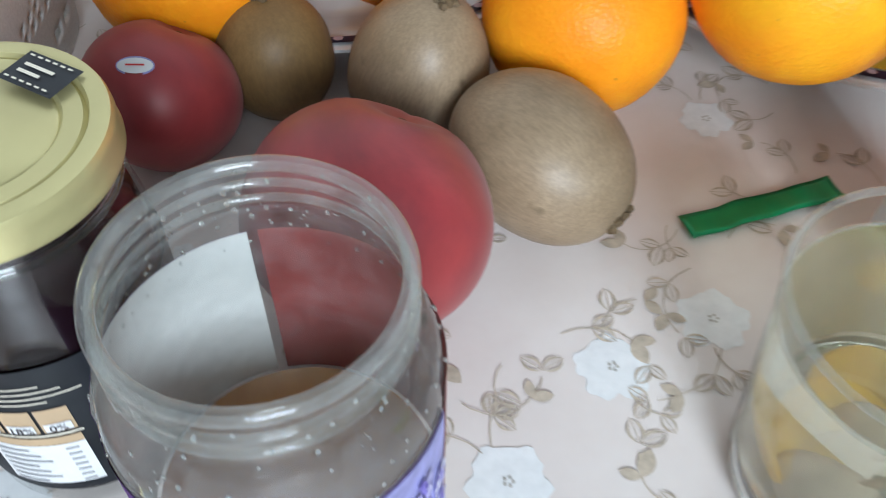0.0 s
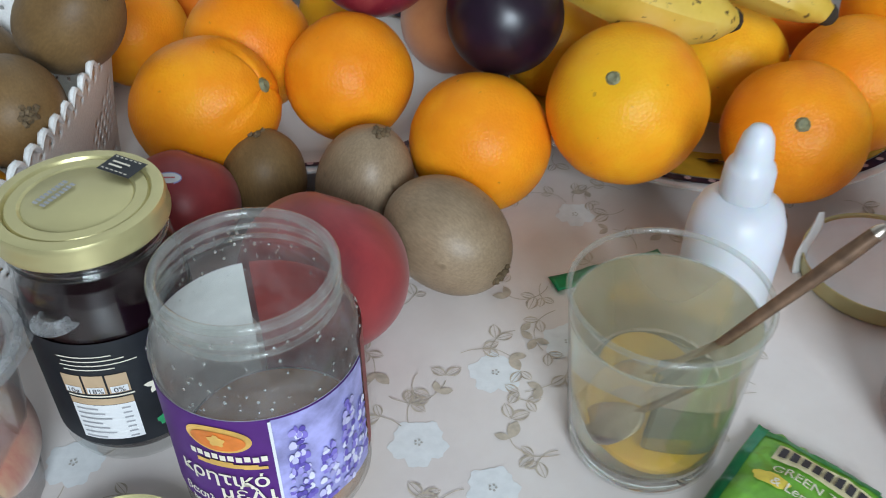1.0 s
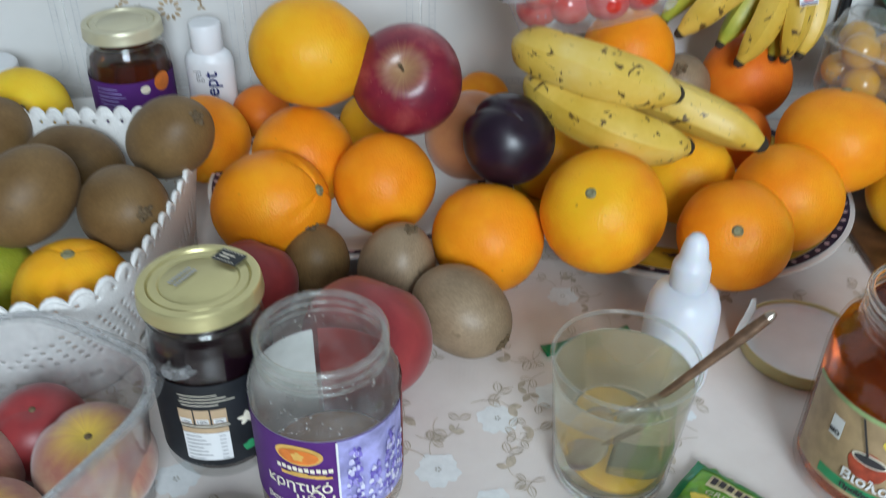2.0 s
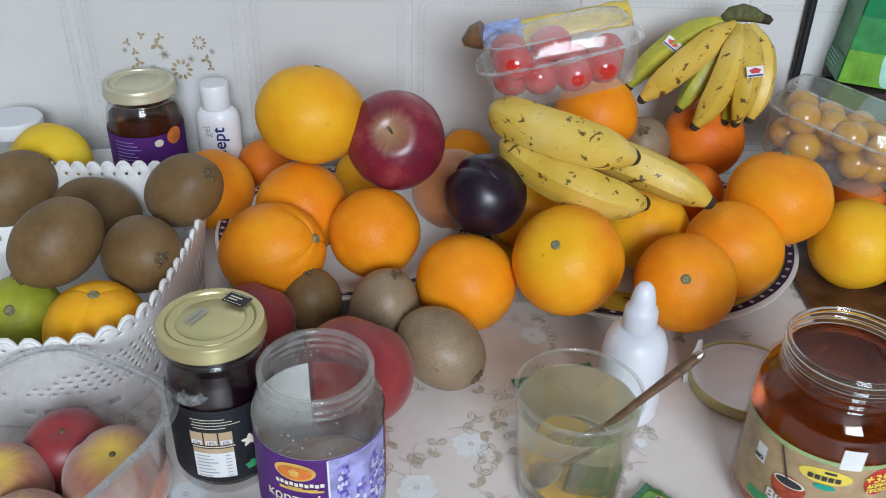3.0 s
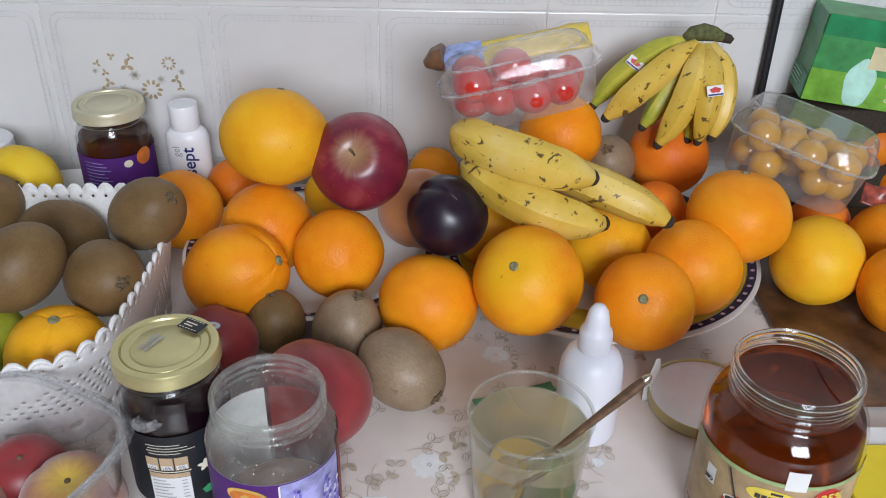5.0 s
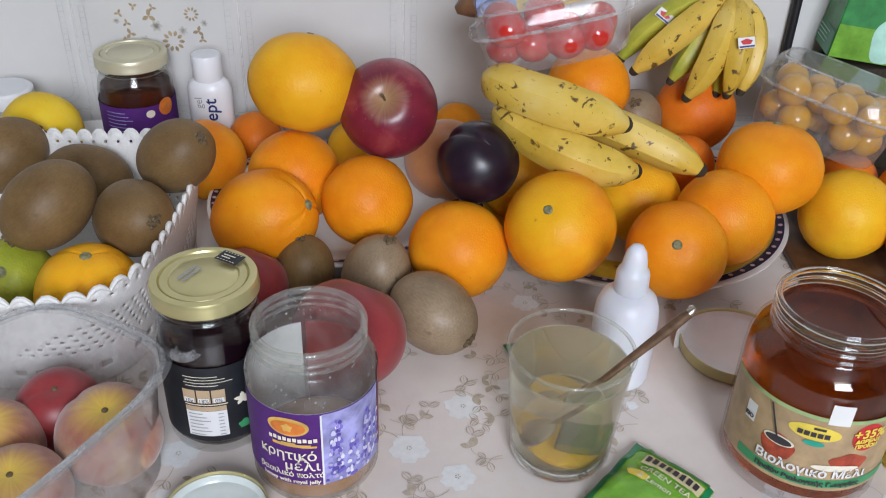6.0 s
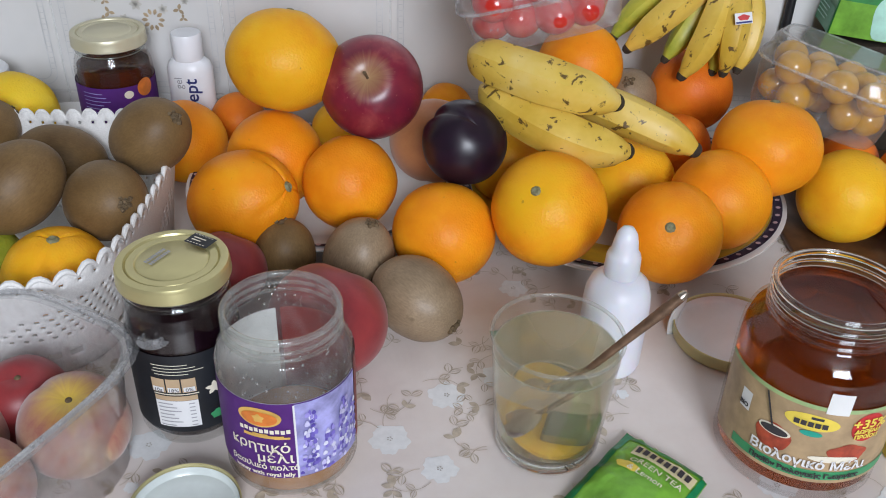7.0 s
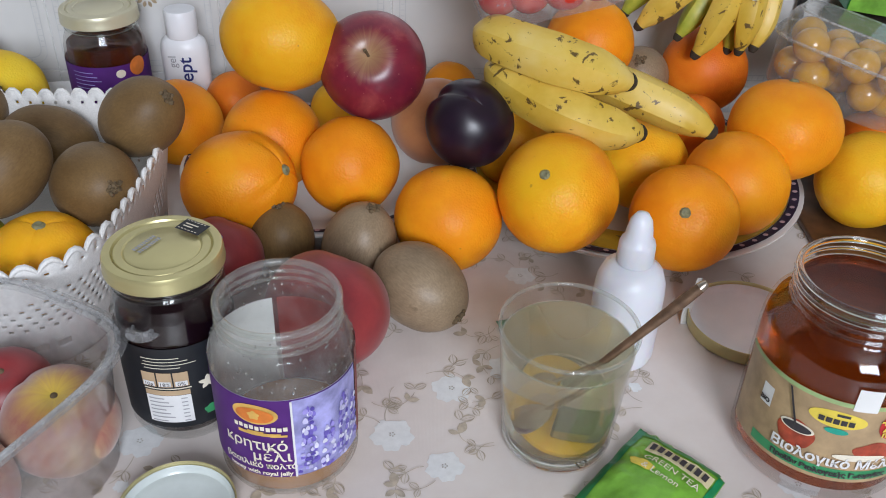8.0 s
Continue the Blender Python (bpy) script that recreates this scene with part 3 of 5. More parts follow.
for _i, (_x, _y) in enumerate(_spots):
    if _i < 5 or _i % 6 == 0:
        blossom(_fl, _x, _y, rng.uniform(0.0102, 0.0122), rng.uniform(0, 6))
        for _k in range(5):
            disc(_x + 0.0013 * math.cos(1.26 * _k), _y + 0.0013 * math.sin(1.26 * _k), 0.00055, 0.00055, 6, 1, 0, _ce)
    elif _i % 6 == 1:
        blossom(_fl, _x + 0.012, _y, 0.0042, rng.uniform(0, 6))
    for _side in (1, -1):
        _a = rng.uniform(0, PI2)
        _pts = []
        _px, _py = _x + 0.011 * math.cos(_a), _y + 0.011 * math.sin(_a)
        _n = rng.choice((6, 9, 13))
        for _k in range(_n):
            if min((_px - q[0]) ** 2 + (_py - q[1]) ** 2 for q in _heads) < 0.0105 ** 2:
                break
            _pts.append((_px, _py))
            _a += rng.uniform(0.0, 0.36) * _side
            _px, _py = _px + 0.0026 * math.cos(_a), _py + 0.0026 * math.sin(_a)
            if _k in (3, 8, 12):
                for _s in (-1, 1):
                    (hollow_leaf if _k != 8 else leaf)(_le, _px, _py, _a + _s * rng.uniform(0.4, 1.0), rng.uniform(0.0058, 0.0095))
        vine(_le, _pts, 0.00020)
for _n, _b, _m, _h in (("blossom_print", _fl, BLOSSOM, 0.0002), ("leaf_print", _le, VINE, 0.0004), ("blossom_heart", _ce, BLOSSOMC, 0.0006)):
    for _v in _b.verts:
        _v.co.z += _h
    tagged(part(_n, _b, _m, tablecloth, smooth=False), kind="stuff")


# ---- fruit ----
def aim(d, spin=0.0):
    """The turn that takes z to the direction d."""
    return Vector(d).to_track_quat("Z", "Y").to_matrix().to_4x4() @ Matrix.Rotation(spin, 4, "Z")


def orange(p, R, stem=(0.2, -0.6, 0.7), mat=ORANGE, tall=0.97, seed=0, label="ripe orange with a pitted waxy peel", name="orange", button=GREENSTEM, pinch=0.05, lump=0.025, crease=0.0, cat="orange", group="heaped oranges"):
    off = Vector((seed * 3.1, seed * 1.7, seed))

    def shape(d):
        a = math.atan2(d.y, d.x)
        fold = crease * math.exp(-((1 - d.z) / 0.35) ** 2) * sum(math.exp(-(math.remainder(a - q, PI2) / 0.10) ** 2) for q in (0.4, 2.3, 4.6))
        bulge = 1.2 * crease * math.exp(-((1 - d.z) / 0.12))
        dent = 1 - fold + bulge - pinch * math.exp(-((1 - d.z) / 0.03)) - 0.03 * math.exp(-((1 + d.z) / 0.02))
        return dent * (1 + lump * noise.noise(d * 1.6 + off) + 0.006 * noise.noise(d * 7 + off)) * (1 - (1 - tall) * d.z * d.z)
    ob = part(name, ball(R, shape, 48, 28), mat, m=Matrix.Translation(p) @ aim(stem, seed))
    tagged(ob, label, cat, group)
    top = R * tall * (1 - pinch + 1.2 * crease)
    b = turned([(0, 0.0010), (0.0012, 0.0014), (0.0022, 0.0016), (0.0030, 0.0007), (0.0040, -0.0002), (0.0026, -0.0012), (0, -0.0016)], 10)
    for v in b.verts:
        v.co += Vector((0.0004 * noise.noise(v.co * 900 + off), 0.0004 * noise.noise(v.co * 800 - off), top))
    part("stem_button", b, button, ob)
    return ob


def kiwi(p, R, axis, long=1.28, seed=0, label="brown fuzzy kiwi fruit", group="kiwis", mat=None):
    off = Vector((seed * 2.3, seed, 5))
    bm = ball(R, lambda d: 1 + 0.02 * noise.noise(d * 1.7 + off), 40, 26)
    for v in bm.verts:
        v.co.z *= long
        v.co.x *= 0.97
    ob = tagged(part("kiwi", bm, mat or KIWI, m=Matrix.Translation(p) @ aim(axis, seed)), label, "kiwi", group)
    b = bmesh.new()
    for k in range(12):
        a = k * 2.4 + seed
        r0 = 0.0006 + 0.00028 * k
        q = tube([(r0 * math.cos(a), r0 * math.sin(a), R * long - 0.0012), (1.5 * r0 * math.cos(a + 0.3), 1.5 * r0 * math.sin(a + 0.3), R * long + 0.0002 + 0.0003 * (k % 3))], [0.0016, 0.0010 + 0.0003 * (k % 3)], 5)
        me = bpy.data.meshes.new("tmp")
        q.to_mesh(me)
        b.from_mesh(me)
        q.free()
        bpy.data.meshes.remove(me)
    part("calyx", b, STEM, ob, "dry curled calyx")
    return ob


def stone_fruit(name, p, R, axis, mat, label, cat, seed=0, groove=0.05, hollow=0.16, tall=0.95, stalk=False, group=""):
    """Apple, plum, peach and nectarine: a hollow at the stalk and a seam down one side."""
    off = Vector((seed * 1.9, 3, seed))

    def shape(d):
        a = math.atan2(d.y, d.x)
        seam = groove * math.exp(-(a / 0.16) ** 2) * (1 - d.z * d.z) ** 0.5
        return (1 - hollow * math.exp(-((1 - d.z) / 0.045)) - 0.07 * math.exp(-((1 + d.z) / 0.04)) - seam + 0.02 * noise.noise(d * 1.5 + off)) * (1 - (1 - tall) * d.z * d.z)
    ob = tagged(part(name, ball(R, shape, 56, 36), mat, m=Matrix.Translation(p) @ aim(axis, seed)), label, cat, group)
    if not stalk and hollow > 0.09:
        z0 = R * tall * (1 - hollow)
        part("stem_scar", turned([(0, 0.0012), (0.0012, 0.0010), (0.0019, 0.0002), (0.0012, -0.0012), (0, -0.0014)], 10), STEM, ob, m=pose(0, 0, z0))
    if stalk:
        z0 = R * tall * (1 - hollow)
        part("stalk", tube([(0, 0, z0 - 0.001), (0.0006, 0, z0 + 0.004), (0.0022, 0.0006, z0 + 0.0085)], [0.0011, 0.0009, 0.0013], 8), STEM, ob)
    return ob

# ---- plates ----
def china():
    m, n, l, b = shade("white_glazed_china")
    setp(b, color=(0.80, 0.80, 0.79), rough=0.12, coat=0.5)
    return m


CHINA = china()
CHINAYEL = plain("yellow_glazed_band", (0.62, 0.40, 0.03), 0.42, 0.2, 60, spec=0.25)
CHINABLACK = plain("dark_glazed_band", (0.030, 0.018, 0.045), 0.42, 0.3, 60, spec=0.25)
CHINADOT = plain("pink_glazed_dot", (0.62, 0.46, 0.50), 0.2, 0.1, 60)


def dinner_plate(x, y, z, R, label, yellow=True):
    t = thing("dinner_plate", label, "plate", m=pose(x, y, z))
    prof = [(0, 0.003), (0.55 * R, 0.003), (0.66 * R, 0.006), (0.8 * R, 0.0125), (0.985 * R, 0.017), (R, 0.0178), (R, 0.0192), (0.985 * R, 0.0196),
            (0.8 * R, 0.0150), (0.66 * R, 0.0085), (0.56 * R, 0.0056), (0, 0.0056)]
    part("dish", turned([(0, 0.0), (0.5 * R, 0.0), (0.52 * R, 0.003)] + prof[2:], 96), CHINA, t)

    def ring(name, r0, r1, mat, lift):
        zz = lambda r: np.interp(r, [0.56 * R, 0.66 * R, 0.8 * R, 0.985 * R], [0.0056, 0.0085, 0.0150, 0.0196]) + lift
        bm = turned([(r0, zz(r0)), ((r0 + r1) / 2, zz((r0 + r1) / 2)), (r1, zz(r1))], 96)
        return part(name, bm, mat, t)
    if yellow:
        ring("yellow_band", 0.60 * R, 0.915 * R, CHINAYEL, 0.0014)
    ring("dark_band", 0.92 * R, 0.972 * R, CHINABLACK, 0.0012)
    for k in range(64):
        a = PI2 * k / 64
        r = 0.946 * R
        zz = np.interp(r, [0.8 * R, 0.985 * R], [0.0150, 0.0196]) + 0.0019
        b = disc(0, 0, 0.0019, 0.0020, 8, 1)
        part("dot", b, CHINADOT, t, smooth=False, m=pose(r * math.cos(a), r * math.sin(a), zz, 0, 0, math.degrees(a)) @ pose(0, 0, 0, 0, -9, 0))
    if yellow:
        for k in range(9):
            a = PI2 * k / 9 + 0.35
            b = bmesh.new()
            for j in range(4):
                leaf(b, 0, 0, j * 1.5 + k, 0.009)
            r = 0.73 * R
            zz = np.interp(r, [0.66 * R, 0.8 * R], [0.0085, 0.0150]) + 0.0026
            part("flower_motif", b, CHINABLACK, t, smooth=False, m=pose(r * math.cos(a), r * math.sin(a), zz, 0, 0, math.degrees(a)) @ pose(0, 0, 0, 0, -25, 0))
    return t


dinner_plate(0.2228, 0.4621, 0.0, 0.132, "china plate with a yellow rim and dark dotted border")
dinner_plate(-0.0197, 0.4581, 0.0, 0.105, "white china plate with dark patterned border, heaped with oranges", False)

# ---- the heap of oranges ----
ORANGES = [
    # place, radius, stem, peel
    ((-0.0632, 0.3721, 0.0476), 0.0370, (0.85, -0.25, 0.45), ORANGE),
    ((0.011, 0.3919, 0.0531), 0.0343, (-0.5, 0.7, -0.3), ORANGE),
    ((0.0792, 0.3498, 0.0385), 0.0361, (0.3, 0.9, 0.2), ORANGE),
    ((0.1492, 0.3408, 0.0652), 0.0391, (-0.36, -0.60, 0.72), CAPPED),
    ((0.2336, 0.3398, 0.049), 0.0355, (-0.25, -0.75, 0.6), ORANGE),
    ((0.2758, 0.3758, 0.0549), 0.0362, (0.3, 0.9, 0.2), ORANGE),
    ((-0.0482, 0.4282, 0.0532), 0.0362, (0.3, 0.9, 0.2), ORANGE),
    ((0.3146, 0.4096, 0.0803), 0.0383, (-0.8, -0.2, 0.1), ORANGE),
    ((0.1886, 0.5099, 0.1001), 0.0346, (0.2, 0.9, 0.3), ORANGE),
    ((0.2852, 0.5213, 0.0754), 0.0347, (0.2, 0.9, 0.3), MANDARIN),
    ((0.384, 0.4095, 0.0409), 0.0358, (-0.2, 0.9, 0.0), YELLOW),
    ((0.4394, 0.3716, 0.0397), 0.0353, (0.5, 0.9, 0.2), ORANGE),
    ((0.4561, 0.4474, 0.0364), 0.0317, (0.2, 0.9, 0.3), ORANGE),
    ((-0.1335, 0.4905, 0.033), 0.0342, (0.2, 0.9, 0.3), ORANGE),
]
for _i, (_p, _r, _s, _m) in enumerate(ORANGES):
    if _i == 0:
        orange(_p, _r * 0.98, _s, _m, 1.10, 1, "orange with a creased navel end", crease=0.05)
    elif _i == 7:
        orange(_p, 0.0392, (0.05, 0.25, 0.95), _m, 0.90, 8, "broad flattened orange on the heap", lump=0.04)
    else:
        orange(_p, _r, _s, _m, seed=_i + 1)
big = orange((-0.0396, 0.4435, 0.1252), 0.0414, (0.15, 0.35, 0.9), YELLOW, 0.90, 31, "large golden orange lying on top of the heap", lump=0.035)
SMALL = [
    ((0.2198, 0.4177, 0.0455), 0.0337, (0.2, 0.9, 0.3), YELLOW),
    ((0.2662, 0.4628, 0.0545), 0.0245, (0.2, 0.9, 0.3), MANDARIN),
    ((0.4153, 0.4861, 0.0303), 0.0261, (0.2, 0.9, 0.3), MANDARIN),
    ((0.4915, 0.578, 0.0628), 0.0219, (0.2, 0.9, 0.3), MANDARIN),
    ((0.5233, 0.5724, 0.0277), 0.0225, (0.2, 0.9, 0.3), MANDARIN),
    ((-0.1015, 0.5532, 0.0236), 0.0245, (0.2, 0.9, 0.3), MANDARIN),
    ((-0.0107, 0.5321, 0.0276), 0.0235, (0.2, 0.9, 0.3), YELLOW),
    ((0.0826, 0.5676, 0.032), 0.0240, (0.2, 0.9, 0.3), ORANGE),
    ((0.1296, 0.4513, 0.0415), 0.0317, (0.2, 0.9, 0.3), YELLOW),
    ((0.2376, 0.5478, 0.0549), 0.0240, (0.2, 0.9, 0.3), MANDARIN),
]
for _i, (_p, _r, _s, _m) in enumerate(SMALL):
    orange(_p, _r, _s, _m, seed=_i + 41, label="small mandarin in the heap of fruit", cat="mandarin", name="mandarin")

stone_fruit("apple", (0.0251, 0.4362, 0.1087), 0.0378, (-0.06, -0.80, 0.60), APPLE, "dark red apple resting on the oranges", "apple", 2, 0.0, 0.22, 0.92, True)
stone_fruit("plum", (0.0925, 0.3903, 0.0887), 0.0301, (0.28, -0.55, 0.72), PLUM, "glossy black plum resting on the oranges", "plum", 2.2, 0.11, 0.085, 0.98)
stone_fruit("peach", (0.0704, 0.4611, 0.0537), 0.0342, (0.2, -0.2, 0.9), TAN, "tan peach among the oranges", "peach", 4)
stone_fruit("nectarine", (0.0082, 0.255, 0.0345), 0.0370, (0.3, 0.5, 0.7), NECTARINE, "dark red nectarine beside the honey jar", "nectarine", 5, group="nectarines")
stone_fruit("nectarine", (-0.0671, 0.3188, 0.0255), 0.0274, (0.3, 0.5, 0.7), NECTARINE, "dark red nectarine with a small sticker", "nectarine", 6, group="nectarines")
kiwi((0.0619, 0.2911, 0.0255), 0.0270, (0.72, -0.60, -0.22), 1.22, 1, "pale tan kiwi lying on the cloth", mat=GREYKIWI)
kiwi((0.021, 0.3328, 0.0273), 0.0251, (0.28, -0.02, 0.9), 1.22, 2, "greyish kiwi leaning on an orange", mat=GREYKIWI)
kiwi((-0.0312, 0.3449, 0.0233), 0.0217, (-0.1, 0.1, 0.95), 1.15, 3)


# ---- bananas ----
def banana(name, pts, R, parent, mat, label="", neck=[0.36, 0.40, 0.66]):
    """One finger: a bent, five-sided body with a neck and a dark blunt tip."""
    P = [Vector(p) for p in pts]
    n, seg = 22, 15
    line = []
    for i in range(n + 1):
        t = i / n
        line.append((1 - t) ** 3 * P[0] + 3 * t * (1 - t) ** 2 * P[1] + 3 * t * t * (1 - t) * P[2] + t ** 3 * P[3])
    bm = bmesh.new()
    rows, up = [], None
    for i, p in enumerate(line):
        t = i / n
        d = (line[min(i + 1, n)] - line[max(i - 1, 0)]).normalized()
        up = d.orthogonal().normalized() if up is None else up
        up = (up - d * up.dot(d)).normalized()
        side = d.cross(up)
        r = R * float(np.interp(t, [0, 0.06, 0.16, 0.32, 0.55, 0.78, 0.9, 0.96, 1.0], neck + [0.95, 1.0, 0.9, 0.66, 0.42, 0.30]))
        rows.append([bm.verts.new(p + r * (1 + 0.05 * math.cos(5 * PI2 * k / seg)) * (up * math.cos(PI2 * k / seg) + side * math.sin(PI2 * k / seg))) for k in range(seg)])
    for a, b in zip(rows, rows[1:]):
        for k in range(seg):
            bm.faces.new((a[k], a[(k + 1) % seg], b[(k + 1) % seg], b[k]))
    bm.faces.new(rows[0])
    bm.faces.new(rows[-1])
    ob = part(name, bm, mat, parent, label)
    d = (line[-1] - line[-2]).normalized()
    part("tip", tube([line[-1] - d * 0.002, line[-1] + d * 0.001, line[-1] + d * 0.003], [R * 0.40, R * 0.33, R * 0.2], 9), BTIP, ob)
    return ob


bunch = thing("banana_bunch", "bunch of three ripe yellow bananas with brown flecks", "bananas")
banana("banana", [(0.1004, 0.4208, 0.1414), (0.1126, 0.3968, 0.1433), (0.1615, 0.3745, 0.1371), (0.1962, 0.3867, 0.1229)], 0.0165, bunch, BANANA, neck=[0.55, 0.78, 0.92])
banana("banana", [(0.1086, 0.4155, 0.1189), (0.1259, 0.3865, 0.1127), (0.1717, 0.364, 0.0983), (0.2064, 0.3792, 0.0902)], 0.0165, bunch, BANANA, neck=[0.55, 0.78, 0.92])
banana("banana", [(0.131, 0.43, 0.121), (0.1717, 0.4107, 0.1189), (0.2247, 0.3864, 0.1086), (0.2532, 0.3783, 0.0922)], 0.0150, bunch, BANANA)
part("crown", tube([(0.1188, 0.4542, 0.1272), (0.1208, 0.4398, 0.1292), (0.1229, 0.4282, 0.1271)], [0.006, 0.010, 0.012], 10), BCROWN, bunch)

small = thing("banana_bunch", "small bunch of green-yellow bananas standing against the tiled wall", "bananas")
for _q, _r, _m in (([(0.292, 0.537, 0.174), (0.270, 0.540, 0.168), (0.238, 0.540, 0.148), (0.2175, 0.535, 0.1150)], 0.0105, GBANANA),
                   ([(0.296, 0.532, 0.173), (0.280, 0.520, 0.166), (0.248, 0.508, 0.142), (0.2250, 0.512, 0.1140)], 0.0118, BANANA),
                   ([(0.299, 0.528, 0.172), (0.294, 0.506, 0.162), (0.286, 0.490, 0.134), (0.2655, 0.488, 0.1015)], 0.0116, BANANA),
                   ([(0.304, 0.528, 0.172), (0.305, 0.504, 0.164), (0.3025, 0.486, 0.140), (0.2970, 0.485, 0.1065)], 0.0108, BANANA),
                   ([(0.298, 0.534, 0.171), (0.288, 0.524, 0.155), (0.272, 0.516, 0.130), (0.2565, 0.511, 0.1065)], 0.0100, GBANANA),
                   ([(0.310, 0.533, 0.172), (0.322, 0.515, 0.160), (0.322, 0.500, 0.134), (0.3100, 0.492, 0.1065)], 0.0104, BANANA),
                   ([(0.306, 0.534, 0.170), (0.312, 0.522, 0.150), (0.304, 0.508, 0.122), (0.2930, 0.500, 0.1005)], 0.0098, GBANANA)):
    banana("banana", _q, _r, small, _m)
part("crown", tube([(0.2870, 0.536, 0.1760), (0.2930, 0.536, 0.1800), (0.3020, 0.536, 0.1815), (0.3110, 0.536, 0.1800), (0.3205, 0.536, 0.1765)], [0.0032, 0.0062, 0.0074, 0.0062, 0.0038], 9), BCROWN, small)
part("cut_end", tube([(0.3190, 0.536, 0.1772), (0.3240, 0.535, 0.1760), (0.3265, 0.534, 0.1745)], [0.0045, 0.0040, 0.0026], 8), BTIP, small, "dried black cut end")


for _p, _rz, _ry in (((0.2478, 0.5300, 0.1560), -10, -34), ((0.3035, 0.4835, 0.1515), 4, 6)):
    _s = thing("fruit_sticker", "small white, blue and red sticker on a banana", "sticker", "banana stickers", m=pose(*_p, 62, 0, _rz) @ pose(0, 0, 0, 0, 0, _ry))
    part("paper", box(-0.0068, -0.0042, 0, 0.0068, 0.0042, 0.0004, 0.0001, 1), WHITELAB, _s, smooth=False)
    part("red_sun", disc(0, 0.0006, 0.0046, 0.0022, 18, 2, 0.12), REDPRINT, _s, smooth=False, m=pose(0, 0, 0.0006))
    part("blue_bar", bars([(-0.0062, -0.0030, 0.0062, 0.0014)]), NAVYINK, _s, smooth=False, m=pose(0, 0, 0.0006))

# ---- jars ----
def ring_bar(R, r, z, n=72, k=12):
    """A closed round ring lying flat."""
    bm = bmesh.new()
    rows = [[bm.verts.new(((R + r * math.cos(PI2 * j / k)) * math.cos(PI2 * i / n), (R + r * math.cos(PI2 * j / k)) * math.sin(PI2 * i / n), z + r * math.sin(PI2 * j / k))) for j in range(k)] for i in range(n)]
    for i in range(n):
        for j in range(k):
            a, c = rows[i], rows[(i + 1) % n]
            bm.faces.new((a[j], c[j], c[(j + 1) % k], a[(j + 1) % k]))
    return bm


def jar_glass(t, R, H, rm, neck=0.016, mat=None, rim=None, thick=0.0018):
    """A jar: thin body and neck, with a thick rolled lip and screw threads."""
    sh = H - neck
    g = part("glass", turned([(0, 0.0015), (R * 0.8, 0.0), (R * 0.95, 0.001), (R, 0.005), (R, sh - 0.020), (R * 0.985, sh - 0.012), (R * 0.94, sh - 0.005), (rm + 0.0008, sh - 0.0005), (rm - 0.0006, sh + 0.002), (rm - 0.0010, H - 0.0012)], 80), mat or GLASS, t)
    part("lip", ring_bar(rm - 0.0010, thick, H - 0.0018), rim or THICKGLASS, g)
    for z in [sh + 0.0035 + 0.0045 * k for k in range(int((neck - 0.006) / 0.0045))]:
        part("thread", ring_bar(rm - 0.0003, 0.0010, z), rim or THICKGLASS, g)
    return g


def screw_lid(name, R, h, parent=None, mat=None, m=None):
    n = 120
    bm = turned([(0, h - 0.0010), (R * 0.60, h - 0.0010), (R * 0.63, h - 0.0018), (R * 0.66, h - 0.0010), (R * 0.79, h - 0.0012), (R * 0.815, h - 0.0022), (R * 0.84, h - 0.0006), (R * 0.93, h - 0.0004), (R * 0.975, h - 0.0008), (R * 0.992, h - 0.002), (R, h - 0.004), (R, 0.0022), (R * 1.012, 0.0012), (R * 1.008, 0),
                 (R * 0.985, 0.0004), (R * 0.98, h - 0.004), (R * 0.96, h - 0.0022), (0, h - 0.0024)], n)
    return part(name, bm, mat or GOLD, parent, m=m)


# open jar, almost emptied of honey
LJ = thing("honey_jar", "open glass honey jar with a purple label, nearly empty", "jar", m=pose(-0.005, 0.1805, 0))
LR, LH, LM = 0.0357, 0.1025, 0.0303
_g = jar_glass(LJ, LR, LH, LM, 0.016, SMEARED, LIPGLASS, 0.0018)
_b = bmesh.new()
for _k in range(260):
    _a, _z = rng.uniform(0, PI2), rng.uniform(0.0685, 0.0975)
    _q = LR + 0.0001 if _z < 0.072 else (LM + 0.0004 if _z > 0.085 else LM + 0.0006 + (LR - LM) * ((0.0855 - _z) / 0.0135) ** 0.55)
    _r = rng.choice((0.00022, 0.0003, 0.00042, 0.0006))
    bmesh.ops.create_icosphere(_b, subdivisions=1, radius=_r, matrix=Matrix.Translation((_q * math.cos(_a), _q * math.sin(_a), _z)) @ Matrix.Rotation(_a, 4, "Z") @ Matrix.Diagonal((0.6, 1.0, rng.uniform(1.0, 1.7), 1)))
tagged(part("water_bead", _b, BEAD, LJ, "clear drops clinging to the neck"), kind="stuff")
part("honey", turned([(0, 0.0022), (LR * 0.9 - 0.001, 0.0018), (LR - 0.0010, 0.006), (LR - 0.0008, 0.0165), (LR - 0.004, 0.0140), (LR - 0.010, 0.0115), (0, 0.0105)], 64), PALEHONEY, LJ)
_f = round_map(LR + 0.0003, -5)
lab = part("label", laid(sheet(-0.046, 0.0165, 0.052, 0.068), _f, 0.0002), PURPLE, LJ)
part("label_back", laid(sheet(-0.046, 0.0165, 0.052, 0.068), _f, -0.00012), WHITELAB, lab)
part("side_label", laid(sheet(-0.0997, 0.0165, -0.0400, 0.0735), _f, 0.0001), PURPLE, LJ)
part("side_label_back", laid(sheet(-0.0997, 0.0165, -0.0400, 0.0735), _f, -0.00006), WHITELAB, LJ)
